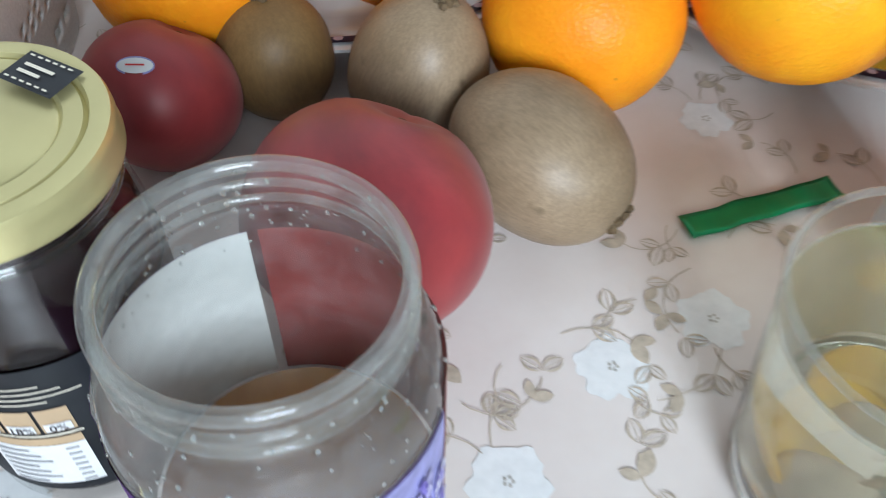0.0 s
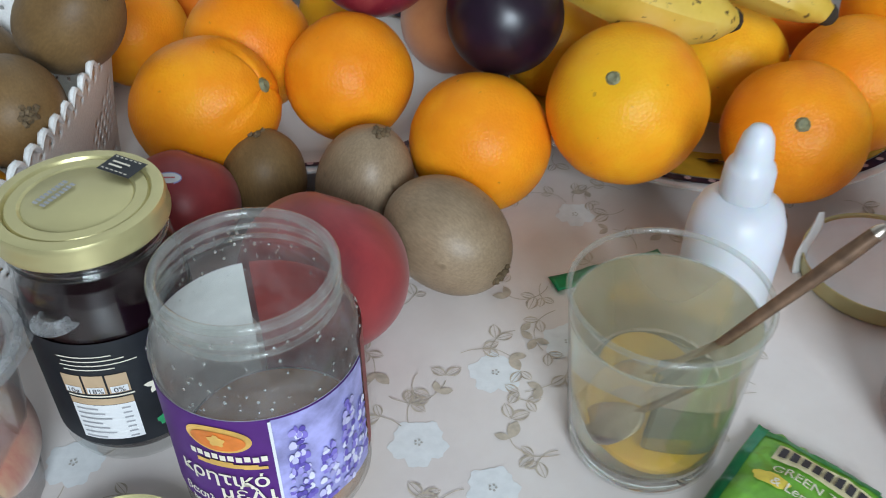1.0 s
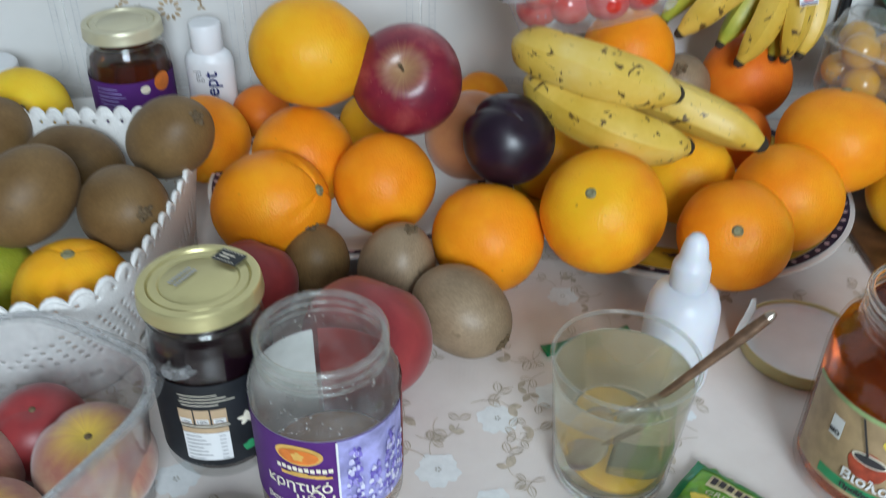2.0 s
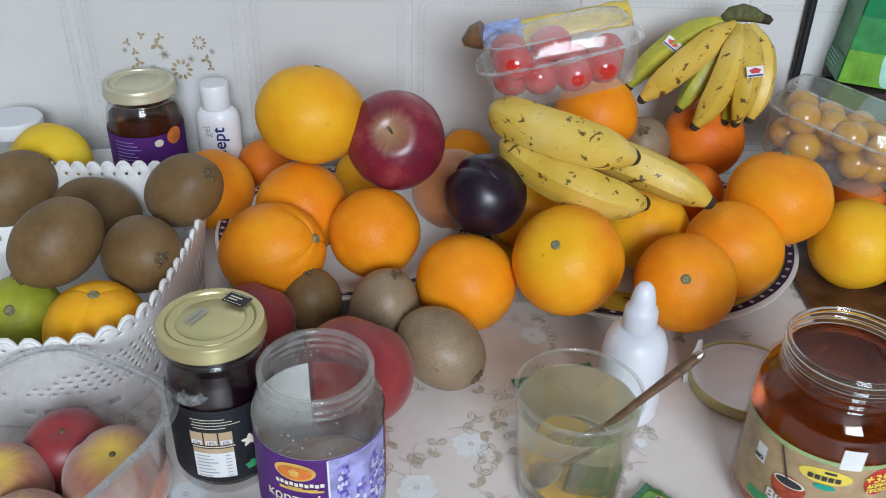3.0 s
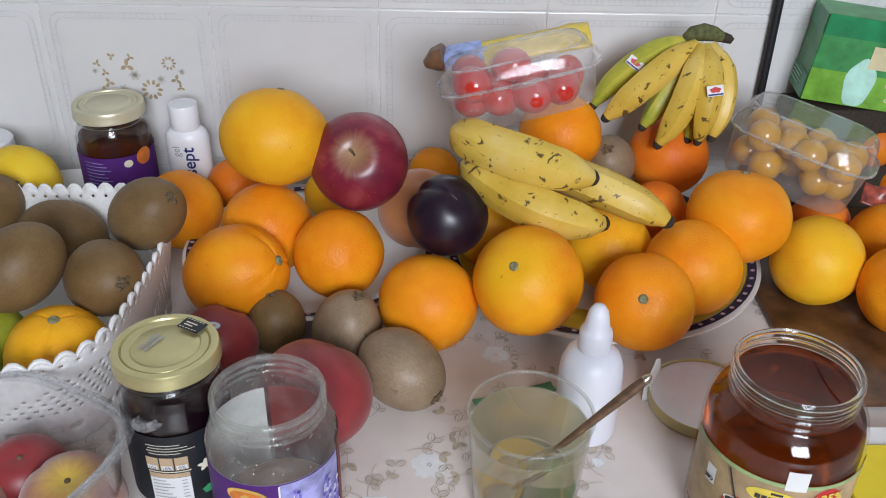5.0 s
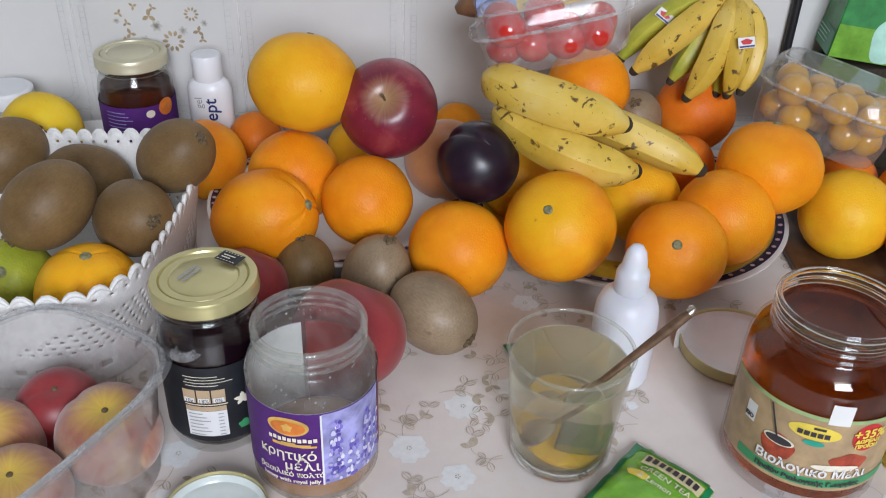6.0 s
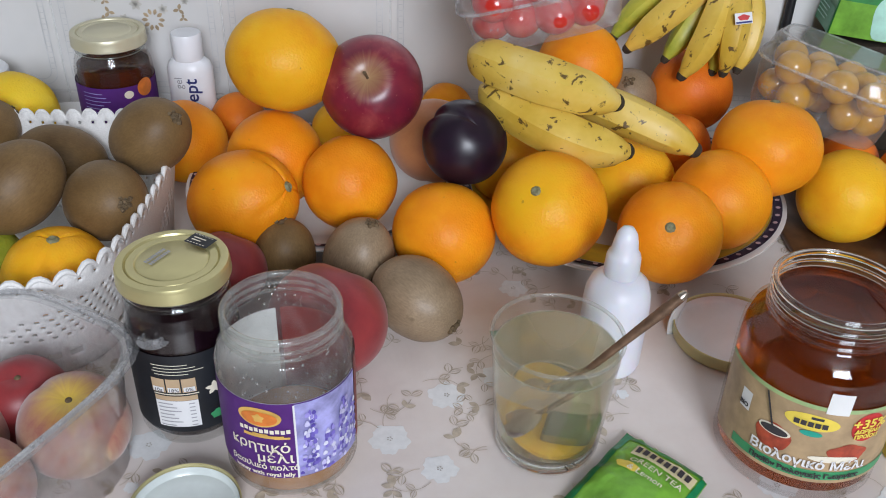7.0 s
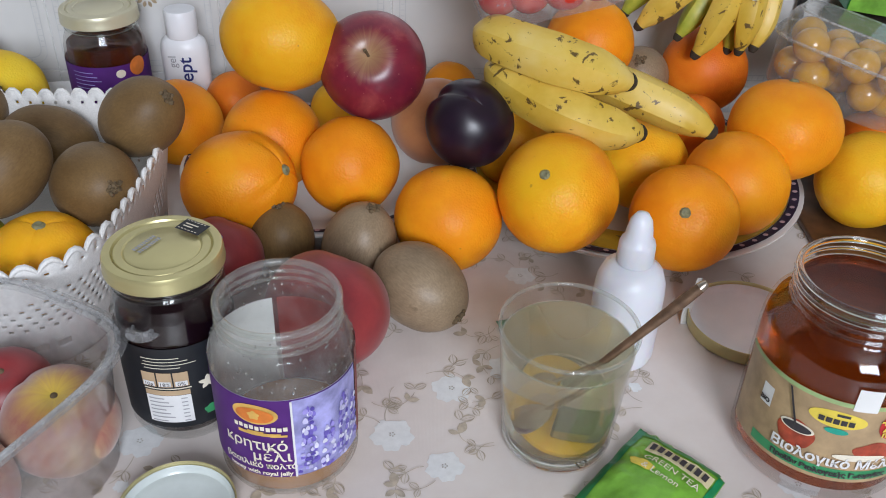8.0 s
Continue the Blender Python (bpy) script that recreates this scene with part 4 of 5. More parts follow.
# Added sheet: its dark red stands for the nectarine seen through the glass.
part("red_back_sheet", laid(sheet(0.0545, 0.016, 0.1240, 0.0735), _f, 0.00008), REDSHEET, LJ, "added dark red sheet, for the nectarine seen through the glass")
part("flower_photo", laid(sheet(0.012, 0.0170, 0.0515, 0.0675), _f, 0.0005), LAVBACK, lab)
_b = bmesh.new()
for _u0, _v0, _v1, _w in ((0.0185, 0.020, 0.060, 0.0042), (0.0290, 0.020, 0.046, 0.0036), (0.0385, 0.021, 0.058, 0.0040), (0.0470, 0.022, 0.050, 0.0034)):
    _v = _v0
    while _v < _v1:
        _t = (_v - _v0) / (_v1 - _v0)
        for _k in range(5):
            _a = rng.uniform(0, PI2)
            disc(_u0 + 0.05 * (_v - 0.03) + _w * (1.05 - 0.6 * _t) * math.cos(_a), min(0.0655, _v + 0.0014 * math.sin(_a)), rng.uniform(0.0007, 0.0015), rng.uniform(0.0010, 0.0021), 8, 1, 0.12, _b)
        _v += 0.0030
for _k, _p in enumerate(_b.verts):
    _p.co.z = 0.00002 * ((_k // 9) % 30)
tagged(part("photo_bloom", laid(_b, _f, 0.0009), LAVENDER, lab), kind="stuff")
part("white_divider", laid(sheet(0.0112, 0.0170, 0.0122, 0.0675), _f, 0.0011), WHITELAB, lab)
part("emblem", laid(disc(-0.006, 0.0585, 0.0115, 0.0062, 30, 4, 0.0), _f, 0.0006), GOLDPRINT, lab)
part("emblem_heart", laid(disc(-0.006, 0.0580, 0.0095, 0.0045, 30, 4, 0.0), _f, 0.0009), ORPRINT, lab)
part("emblem_figure", laid(disc(-0.006, 0.0585, 0.0028, 0.0026, 18, 2, 0.2), _f, 0.0012), GOLDPRINT, lab)
part("maker_mark", laid(bars([(-0.017 + 0.0027 * k, 0.0500 + (0.0002 if k % 2 else -0.0002), -0.0150 + 0.0027 * k, 0.0026) for k in range(10)]), _f, 0.0010), CREAMINK, lab)
part("island_shape", laid(bars([(-0.015, 0.0462, 0.006, 0.0020), (-0.010, 0.0472, -0.002, 0.0016), (0.001, 0.0456, 0.009, 0.0014)]), _f, 0.0010), GOLDPRINT, lab)
for _t, _s, _u, _v in (("\u03ba\u03c1\u03b7\u03c4\u03b9\u03ba\u03cc", 0.0092, -0.0075, 0.0385), ("\u03bc\u03ad\u03bb\u03b9", 0.0098, 0.0005, 0.0312), ("\u03b2\u03b1\u03c3\u03b9\u03bb\u03b9\u03ba\u03cc \u03c0\u03bf\u03bb\u03c4\u03cc", 0.0052, -0.0065, 0.0245), ("honey with royal jelly", 0.0038, -0.0065, 0.0195)):
    part("lettering", laid(wrote(_t, _s, _u, _v, bold=0.00012), _f, 0.0010), CREAMINK, lab, smooth=False)

# jar of dark preserve
BJ = thing("preserve_jar", "closed jar of dark preserve with a black label and gold lid", "jar", m=pose(-0.0662, 0.2115, 0))
BR, BH = 0.0303, 0.1047
jar_glass(BJ, BR, BH, 0.0275, 0.016, DARKGLASS)
part("preserve", turned([(0, 0.0045), (BR - 0.004, 0.0045), (BR - 0.0008, 0.009), (BR - 0.0008, BH - 0.037), (BR * 0.94 - 0.001, BH - 0.022), (0.0245, BH - 0.016), (0.0245, BH - 0.008), (0, BH - 0.008)], 64), JAM, BJ)
_lid = screw_lid("lid", 0.0298, 0.0095, BJ, GOLD, pose(0, 0, BH - 0.0065))
part("seal_sticker", laid(sheet(-0.0075, -0.005, 0.0075, 0.005), flat_map(pose(0.0115, 0.0165, 0.0095, 0, 0, -28)), 0.0004), BLACKLAB, _lid)
part("sticker_print", laid(bars([(-0.0062 + 0.0021 * k, v, -0.0049 + 0.0021 * k, 0.0005) for k in range(6) for v in (0.0038, -0.0038)] + [(-0.005, 0.001, 0.003, 0.0009), (-0.005, -0.0012, 0.001, 0.0009)]), flat_map(pose(0.0115, 0.0165, 0.0095, 0, 0, -28)), 0.0008), CREAMINK, _lid)
part("date_print", laid(bars([(-0.008 + 0.0017 * k, v, -0.0068 + 0.0017 * k, 0.0022) for k in range(9) for v in (0.0015, -0.002)]), flat_map(pose(-0.008, 0.002, 0.0089, 0, 0, 62)), 0.0003), GREYINK, _lid)
_f = round_map(BR + 0.0003, 16)
_bl = part("label", laid(sheet(-0.075, 0.012, 0.075, 0.066), _f, 0.0002), BLACKLAB, BJ)
part("nutrition_table", laid(sheet(-0.020, 0.016, 0.003, 0.035), _f, 0.0005), WHITELAB, _bl)
part("table_header", laid(sheet(-0.020, 0.0352, 0.003, 0.0385), _f, 0.0005), TANLAB, _bl)
part("table_print", laid(bars([(-0.0185, 0.033 - 0.0026 * k, -0.0105 + 0.002 * (k % 3), 0.0007) for k in range(7)] + [(-0.002, 0.033 - 0.0026 * k, 0.001, 0.0007) for k in range(7)]), _f, 0.0008), GREYINK, _bl)
for _k in range(3):
    _u = -0.0170 + 0.0082 * _k
    part("value_badge", laid(sheet(_u - 0.0037, 0.041, _u + 0.0037, 0.0505, 0.002), _f, 0.0005), TANLAB, _bl)
    part("value_field", laid(sheet(_u - 0.0030, 0.0416, _u + 0.0030, 0.0448, 0.002), _f, 0.0008), WHITELAB, _bl)
    part("lettering", laid(wrote(("10g", "18%", "0%")[_k], 0.0034, _u, 0.0430), _f, 0.0011), DARKINK, _bl, smooth=False)
part("small_print", laid(bars([(-0.019 + 0.001 * (k % 2), 0.060 - 0.0021 * k, 0.000 + 0.004 * (k % 3), 0.00045) for k in range(4)] + [(-0.02, 0.0398, 0.004, 0.0007)]), _f, 0.0006), CREAMINK, _bl)
part("green_leaf_print", laid(disc(0.0125, 0.021, 0.004, 0.003, 14, 2, 0.15), _f, 0.0006), GREENBAND, _bl)
part("flower_print", laid(disc(0.0125, 0.040, 0.004, 0.0035, 20, 2, 0.35), _f, 0.0006), CREAMINK, _bl)

# large jar full of honey
HJ = thing("honey_jar", "large open jar of dark amber honey, kraft label", "jar", m=pose(0.2793, 0.190, 0))
HR, HH, HM = 0.0440, 0.1147, 0.0338
jar_glass(HJ, HR, HH, HM, 0.020, DARKGLASS)
part("honey", turned([(0, 0.0048), (HR - 0.007, 0.0048), (HR - 0.0014, 0.010), (HR - 0.0014, HH - 0.041), (HR * 0.985 - 0.0014, HH - 0.033), (HR * 0.94 - 0.0014, HH - 0.026), (HM - 0.0014, HH - 0.020), (HM - 0.0018, HH - 0.011), (HM - 0.0030, HH - 0.012), (0, HH - 0.012)], 144), HONEY, HJ)
_f = round_map(HR + 0.0003, -16)
_hl = part("label", laid(sheet(-0.062, 0.018, 0.062, 0.070), _f, 0.0002), KRAFT, HJ)
part("top_band", laid(sheet(-0.062, 0.0675, 0.062, 0.0700), _f, 0.0005), PALEGREEN, _hl)
part("green_band", laid(sheet(-0.042, 0.0205, 0.060, 0.0265), _f, 0.0005), GREENBAND, _hl)
part("brand_oval", laid(disc(-0.004, 0.0585, 0.0135, 0.0052, 30, 4), _f, 0.0005), YELPRINT, _hl)
part("brand_mark", laid(bars([(-0.0125 + 0.0034 * k, 0.0575, -0.0098 + 0.0034 * k, 0.0032) for k in range(5)] + [(-0.005, 0.0617, 0.001, 0.0016)]), _f, 0.0009), DARKINK, _hl)
part("maker_pill", laid(disc(-0.003, 0.0515, 0.0055, 0.0019, 20, 2), _f, 0.0009), TEALPRINT, _hl)
part("pot_picture", laid(disc(-0.020, 0.0410, 0.0095, 0.0085, 24, 3, 0.04), _f, 0.0005), POTRED, _hl)
part("pot_rim", laid(disc(-0.020, 0.0455, 0.0085, 0.0034, 24, 3), _f, 0.0008), CREAMINK, _hl)
part("pot_honey", laid(disc(-0.020, 0.0455, 0.0072, 0.0026, 24, 3), _f, 0.0011), DARKINK, _hl)
_b = bars([(-0.009, 0, 0.013, 0.0011)])
part("dipper_stick", laid(_b, lambda u, v, h: round_map(HR + 0.0003, -16)(-0.0235 - 0.35 * u + v, 0.0545 + u, h), 0.0013), DARKINK, _hl)
part("comb_picture", laid(disc(0.018, 0.0395, 0.0105, 0.0065, 24, 3, 0.08), _f, 0.0005), POTRED, _hl)
part("comb_plate", laid(disc(0.012, 0.0355, 0.013, 0.0022, 24, 3), _f, 0.0007), CREAMINK, _hl)
part("offer_badge", laid(disc(0.0245, 0.0575, 0.0088, 0.0095, 30, 4), _f, 0.0005), REDPRINT, _hl)
part("price_sticker", laid(sheet(0.0005, 0.0665, 0.0115, 0.0800), _f, 0.0009), WHITECARD, HJ)
part("organic_mark", laid(sheet(-0.043, 0.046, -0.036, 0.058), _f, 0.0005), WHITELAB, _hl)
for _t, _s, _u, _v, _m in (("\u0392\u03b9\u03bf\u03bb\u03bf\u03b3\u03b9\u03ba\u03cc \u039c\u03ad\u03bb\u03b9", 0.0083, 0.000, 0.0312, WHITELAB), ("\u03a0\u03c1\u03bf\u03ca\u03cc\u03bd \u0392\u03b9\u03bf\u03bb\u03bf\u03b3\u03b9\u03ba\u03ae\u03c2 \u0393\u03b5\u03c9\u03c1\u03b3\u03af\u03b1\u03c2", 0.0042, 0.0, 0.0236, DARKINK),
                             ("+35%", 0.0082, 0.0245, 0.0605, YELPRINT), ("\u0394\u03a9\u03a1\u0395\u0391\u039d", 0.0034, 0.0245, 0.0555, YELPRINT), ("\u03a0\u03a1\u039f\u03aa\u039f\u039d", 0.0034, 0.0245, 0.0518, YELPRINT), ("BIO", 0.0036, -0.0395, 0.0495, DARKINK)):
    part("lettering", laid(wrote(_t, _s, _u, _v, bold=0.00022), _f, 0.0012), _m, _hl, smooth=False)


# loose lids on the cloth, white inside up
def loose_lid(x, y, R, h, label, tilt=0.0, lining=None):
    t = thing("jar_lid", label, "lid", "loose jar lids", m=pose(x, y, 0, tilt, 0, 0))
    part("gold_shell", turned([(0, 0), (R * 0.93, 0), (R * 0.985, 0.0012), (R, 0.004), (R, h - 0.002), (R * 1.012, h - 0.001), (R * 1.008, h), (R * 0.985, h - 0.0005), (R * 0.978, 0.004), (R * 0.95, 0.0018), (0, 0.0018)], 96), GOLD, t)
    part("white_lining", turned([(0, 0.0022), (R * 0.70, 0.0022), (R * 0.74, 0.0030), (R * 0.92, 0.0032), (R * 0.965, 0.005), (R * 0.972, h - 0.002), (R * 0.965, h - 0.0022), (R * 0.955, 0.0056), (R * 0.91, 0.0040), (R * 0.73, 0.0037), (R * 0.70, 0.0030), (0, 0.0030)], 96), lining or TINWHITE, t)
    return t


loose_lid(0.270, 0.2865, 0.0375, 0.0105, "gold jar lid lying upside down with its white lining up")
loose_lid(-0.0535, 0.131, 0.0285, 0.010, "jar lid lying upside down beside the purple-labelled honey jar", 0.0, LININGGREY)

# ---- the glass of tea ----
TG = thing("tea_glass", "clear tumbler of green tea with lemon and a teabag", "glass", m=pose(0.1377, 0.191, 0))
part("tumbler", turned([(0.0262, 0.0005), (0.0288, 0.0020), (0.0298, 0.006), (0.0350, 0.0778)], 96), GLASS, TG)
part("lip", ring_bar(0.0350, 0.0011, 0.0782, 96), LIPGLASS, TG)
part("tea", turned([(0, 0.0092), (0.0255, 0.0092), (0.0284, 0.0115), (0.0336, 0.0676), (0.0326, 0.0670), (0, 0.0668)], 96), TEA, TG)
part("waterline", ring_bar(0.0338, 0.0006, 0.0675, 96, 8), LIPGLASS, TG)
part("thick_base", turned([(0, 0.0014), (0.0245, 0.0002), (0.0272, 0.0012), (0.0290, 0.005), (0.0280, 0.0088), (0.0225, 0.0074), (0, 0.0068)], 80), THICKGLASS, TG)
part("lemon_slice", turned([(0, 0.0), (0.0205, 0.0), (0.0222, 0.0015), (0.0222, 0.004), (0.0205, 0.0055), (0, 0.0055)], 48), SLICE, TG, "lemon slice at the bottom", m=pose(-0.0045, -0.0035, 0.0165, 12, 19, 0))
_bm = box(-0.013, -0.0018, -0.0105, 0.013, 0.0018, 0.0105, 0.0015)
part("teabag", _bm, TEABAG, TG, "soaked teabag", m=pose(0.0085, -0.010, 0.0265, -24, 22, 14))
spoon = thing("teaspoon", "tea-stained metal spoon standing in the glass", "spoon")
part("handle", tube([(0.1300, 0.1768, 0.0390), (0.1420, 0.1773, 0.0525), (0.1550, 0.1780, 0.0672), (0.1720, 0.1787, 0.0866), (0.1870, 0.1794, 0.1035), (0.1945, 0.1799, 0.1120)], [0.0013, 0.0016, 0.0019, 0.0024, 0.0029, 0.0026], 10), RUST, spoon)
part("bright_tip", tube([(0.1945, 0.1799, 0.1120), (0.1960, 0.1800, 0.1137), (0.1972, 0.1801, 0.1150)], [0.0027, 0.0023, 0.0012], 10), STEEL, spoon, "bare steel tip")
_b = ball(0.011, lambda d: 1.0, 24, 14)
for _v in _b.verts:
    _v.co.x *= 1.25
    _v.co.z = _v.co.z * 0.22
part("bowl", _b, STEEL, spoon, m=pose(0.1225, 0.1766, 0.0310, 0, -46, 2))

# ---- milky dropper bottle ----
DB = thing("dropper_bottle", "small milky plastic dropper bottle with a rounded cap", "bottle", m=pose(0.1843, 0.262, 0))
part("body", turned([(0, 0.001), (0.0155, 0), (0.0190, 0.001), (0.0203, 0.005), (0.0205, 0.048), (0.0198, 0.056), (0.0172, 0.0635), (0.0120, 0.0675), (0.0092, 0.069), (0, 0.069)], 48), MILKY, DB)
part("cap", turned([(0, 0.0688), (0.0104, 0.0688), (0.0108, 0.071), (0.0104, 0.081), (0.0096, 0.0835), (0.0080, 0.0855), (0.0074, 0.0905), (0.0062, 0.0965), (0.0038, 0.1005), (0, 0.1018)], 40), MILKY, DB)

# ---- tea sachet and torn green strip ----
sachet = thing("tea_sachet", "torn green foil tea sachet lying on the cloth", "sachet", m=pose(0.1889, 0.158, 0.001, 0, 0, -41))
SACHET_W, SACHET_L, SACHET_T = 0.0262, -0.042, 0.0240


def foil_height(u, w):
    """Pillow of the sachet: full in the middle, flat at the crimped seams, crumpled."""
    e = max(0.0, 1 - (u / SACHET_W) ** 2) * max(0.0, 1 - ((w - 0.5 * (SACHET_L + SACHET_T)) / 0.033) ** 2)
    return 0.0022 + 0.0085 * e ** 0.6 + 0.0016 * noise.noise(Vector((u * 90, w * 90, 1))) + 0.0006 * noise.noise(Vector((u * 300, w * 300, 7)))


_b = sheet(-SACHET_W, SACHET_L, SACHET_W, SACHET_T, 0.0016)
for _v in _b.verts:
    u, w = _v.co.x, _v.co.y
    _v.co.z = foil_height(u, w)
    if w > SACHET_T - 0.002:
        _v.co.y += 0.0026 * noise.noise(Vector((u * 210, 3, 0))) - 0.0035 * (u / SACHET_W) ** 2 * (u > 0)
foil = part("foil", _b, LEAFGREEN, sachet)
_md = foil.modifiers.new("thickness", "SOLIDIFY")
_md.thickness = 0.0005


def on_foil(u, w, h):
    return Vector((u, w, foil_height(u, w) + 0.0008 + h))


part("side_seam", laid(sheet(-SACHET_W, SACHET_L, -0.0215, SACHET_T, 0.0016), on_foil, 0.0002), FOILGREEN, sachet)
part("far_seam", laid(sheet(0.0232, SACHET_L, SACHET_W, 0.0195, 0.0016), on_foil, 0.0002), FOILGREEN, sachet)
part("torn_edge", laid(sheet(-0.0215, 0.0185, 0.0232, 0.0222, 0.0016), on_foil, 0.0002), MIDGREEN, sachet)
part("pale_leaf_print", laid(disc(-0.010, -0.004, 0.007, 0.0032, 18, 3, 0.1), on_foil, 0.0004), YELPRINT, sachet)
part("brand_panel", laid(sheet(-0.0145, 0.0070, 0.0225, 0.0155, 0.0016), on_foil, 0.0006), BUFF, sachet)
part("brand_mark", laid(bars([(-0.0128 + 0.0043 * k, 0.0113, -0.0100 + 0.0043 * k, 0.0050) for k in range(8)]), on_foil, 0.0012), DARKINK, sachet)
for _t, _s, _u, _v in (("GREEN TEA", 0.0062, 0.004, 0.0020), ("& Lemon", 0.0058, 0.001, -0.0050)):
    part("lettering", laid(wrote(_t, _s, _u, _v), on_foil, 0.0010), CREAMINK, sachet, smooth=False)

strip = thing("torn_strip", "torn-off strip of green foil on the cloth", "foil strip", m=pose(0.1402, 0.2915, 0.0008, 0, 0, 20))
_b = sheet(-0.030, -0.0052, 0.030, 0.0052, 0.0022)
for _v in _b.verts:
    _v.co.z = 0.0012 + 0.0012 * noise.noise(Vector((_v.co.x * 90, _v.co.y * 120, 5)))
    _v.co.y += 0.0015 * noise.noise(Vector((_v.co.x * 60, 0, 2)))
_o = part("foil", _b, FOILGREEN, strip)
_md = _o.modifiers.new("thickness", "SOLIDIFY")
_md.thickness = 0.0004


# ---- lace basket ----
def basket_rim(a):
    """Outline of the basket: a rounded rectangle, turned a little."""
    c, s = math.cos(a), math.sin(a)
    k = (abs(c) ** 4 + abs(s) ** 4) ** -0.25
    return k * c, k * s


BK = thing("lace_basket", "white starched crochet lace basket with a scalloped edge, full of kiwis", "basket", m=pose(-0.2275, 0.3365, 0, 0, 0, -4))
NA, NH = 300, 30
_b = bmesh.new()
_rows = []
for _j in range(NH + 1):
    _h = _j / NH
    _row = []
    for _i in range(NA):
        _a = PI2 * _i / NA
        _x, _y = basket_rim(_a)
        _grow = 0.93 + 0.09 * _h ** 1.3
        _z = 0.073 * _h + (0.010 * max(0, _x) * max(0, _y) * _h)
        if _j == NH:
            _z += 0.0054 * abs(math.sin(_i * math.pi / 5))
        _row.append(_b.verts.new((0.113 * _grow * _x, 0.108 * _grow * _y, _z)))
    _rows.append(_row)
for _j in range(NH):
    for _i in range(NA):
        _h = _j + 0.5
        hole = False
        if 5 <= _j <= 6:
            hole = _i % 5 in (1, 2, 3) and (_i // 5) % 3 != 2
        elif 11 <= _j <= 26:
            arch = 11 + 13 * abs(math.sin(_i * math.pi / 60))
            hole = _j < arch and _j % 2 == 0 and (_i + _j // 2) % 3 == 0
        elif _j == 28:
            hole = _i % 4 == 1
        if not hole:
            _k = (_i + 1) % NA
            _b.faces.new((_rows[_j][_i], _rows[_j][_k], _rows[_j + 1][_k], _rows[_j + 1][_i]))
_o = part("lace_side", _b, LACE, BK)
_md = _o.modifiers.new("thickness", "SOLIDIFY")
_md.thickness = 0.0016
_b = bmesh.new()
_b.faces.new([_b.verts.new((0.113 * 0.93 * basket_rim(PI2 * i / 60)[0], 0.108 * 0.93 * basket_rim(PI2 * i / 60)[1], 0.0)) for i in range(60)])
_r = bmesh.ops.extrude_face_region(_b, geom=_b.faces[:])
for _v in _r["geom"]:
    if isinstance(_v, bmesh.types.BMVert):
        _v.co.z = 0.002
part("lace_base", _b, LACE, BK, smooth=False)
_b = bmesh.new()
_pts = []
for _i in range(NA + 1):
    _x, _y = basket_rim(PI2 * _i / NA)
    _pts.append((0.113 * 1.02 * _x, 0.108 * 1.02 * _y, 0.073 + 0.010 * max(0, _x) * max(0, _y) + 0.0054 * abs(math.sin(_i * math.pi / 5))))
part("scalloped_edge", tube(_pts, [0.0012 + 0.0007 * abs(math.sin(i * math.pi / 5)) for i in range(NA + 1)], 7), LACE, BK)

for _i, (_p, _r, _ax) in enumerate((((-0.1228, 0.3767, 0.0946), 0.0259, (0.66, -0.32, 0.60)), ((-0.1423, 0.3277, 0.0721), 0.0267, (0.62, -0.70, 0.36)), ((-0.1929, 0.3161, 0.0874), 0.0267, (-0.6, -0.5, -0.5)),
                                     ((-0.2019, 0.4102, 0.0564), 0.0265, (0.9, 0.1, -0.3)), ((-0.2724, 0.431, 0.0632), 0.0275, (0.6, 0.5, 0.3)))):
    kiwi(_p, _r, _ax, 1.25, _i + 11, "brown fuzzy kiwi heaped in the lace basket", "kiwis in the basket")
orange((-0.1600, 0.2770, 0.0450), 0.0338, (0.1, -0.1, 0.95), YELLOW, 0.95, 77, "creased orange in the lace basket", group="", crease=0.03)
orange((-0.2179, 0.2969, 0.041), 0.0276, (0.1, -0.6, 0.6), LIME, 1.0, 78, "green-yellow lime in the lace basket", name="lime", cat="lime", group="")
orange((-0.2684, 0.4943, 0.0529), 0.0336, (0.1, 0.6, 0.6), LEMON, 1.0, 79, "yellow lemon behind the basket", name="lemon", cat="lemon", group="")

# ---- clear plastic box of peaches ----
CB = thing("plastic_fruit_box", "clear plastic fruit box with a snap tab, holding peaches", "box", m=pose(-0.0735, 0.1805, 0, 0, 0, 63))
CX, CY, CZ = -0.150, 0.112, 0.074


def boxy(name, z0, z1, g0, g1, parent, lip=0.0):
    """One tier of a moulded clear tray; its near corner stands at the origin."""
    bm = bmesh.new()
    rows = []
    for z, g in ((z0, g0), ((z0 + z1) / 2, (g0 + g1) / 2), (z1, g1), (z1, g1 + lip)):
        row = []
        for i in range(64):
            x, y = basket_rim(PI2 * i / 64)
            row.append(bm.verts.new((CX / 2 * (1 - g * x), CY / 2 * (1 - g * y), z)))
        rows.append(row)
    for a, b in zip(rows, rows[1:]):
        for i in range(64):
            bm.faces.new((a[i], a[(i + 1) % 64], b[(i + 1) % 64], b[i]))
    o = part(name, bm, PLASTIC, parent)
    md = o.modifiers.new("thickness", "SOLIDIFY")
    md.thickness = 0.0004
    return o


boxy("tray", 0.001, CZ, 0.90, 1.0, CB, 0.05)
boxy("flange", CZ - 0.0004, CZ, 0.99, 1.0, CB, 0.11)
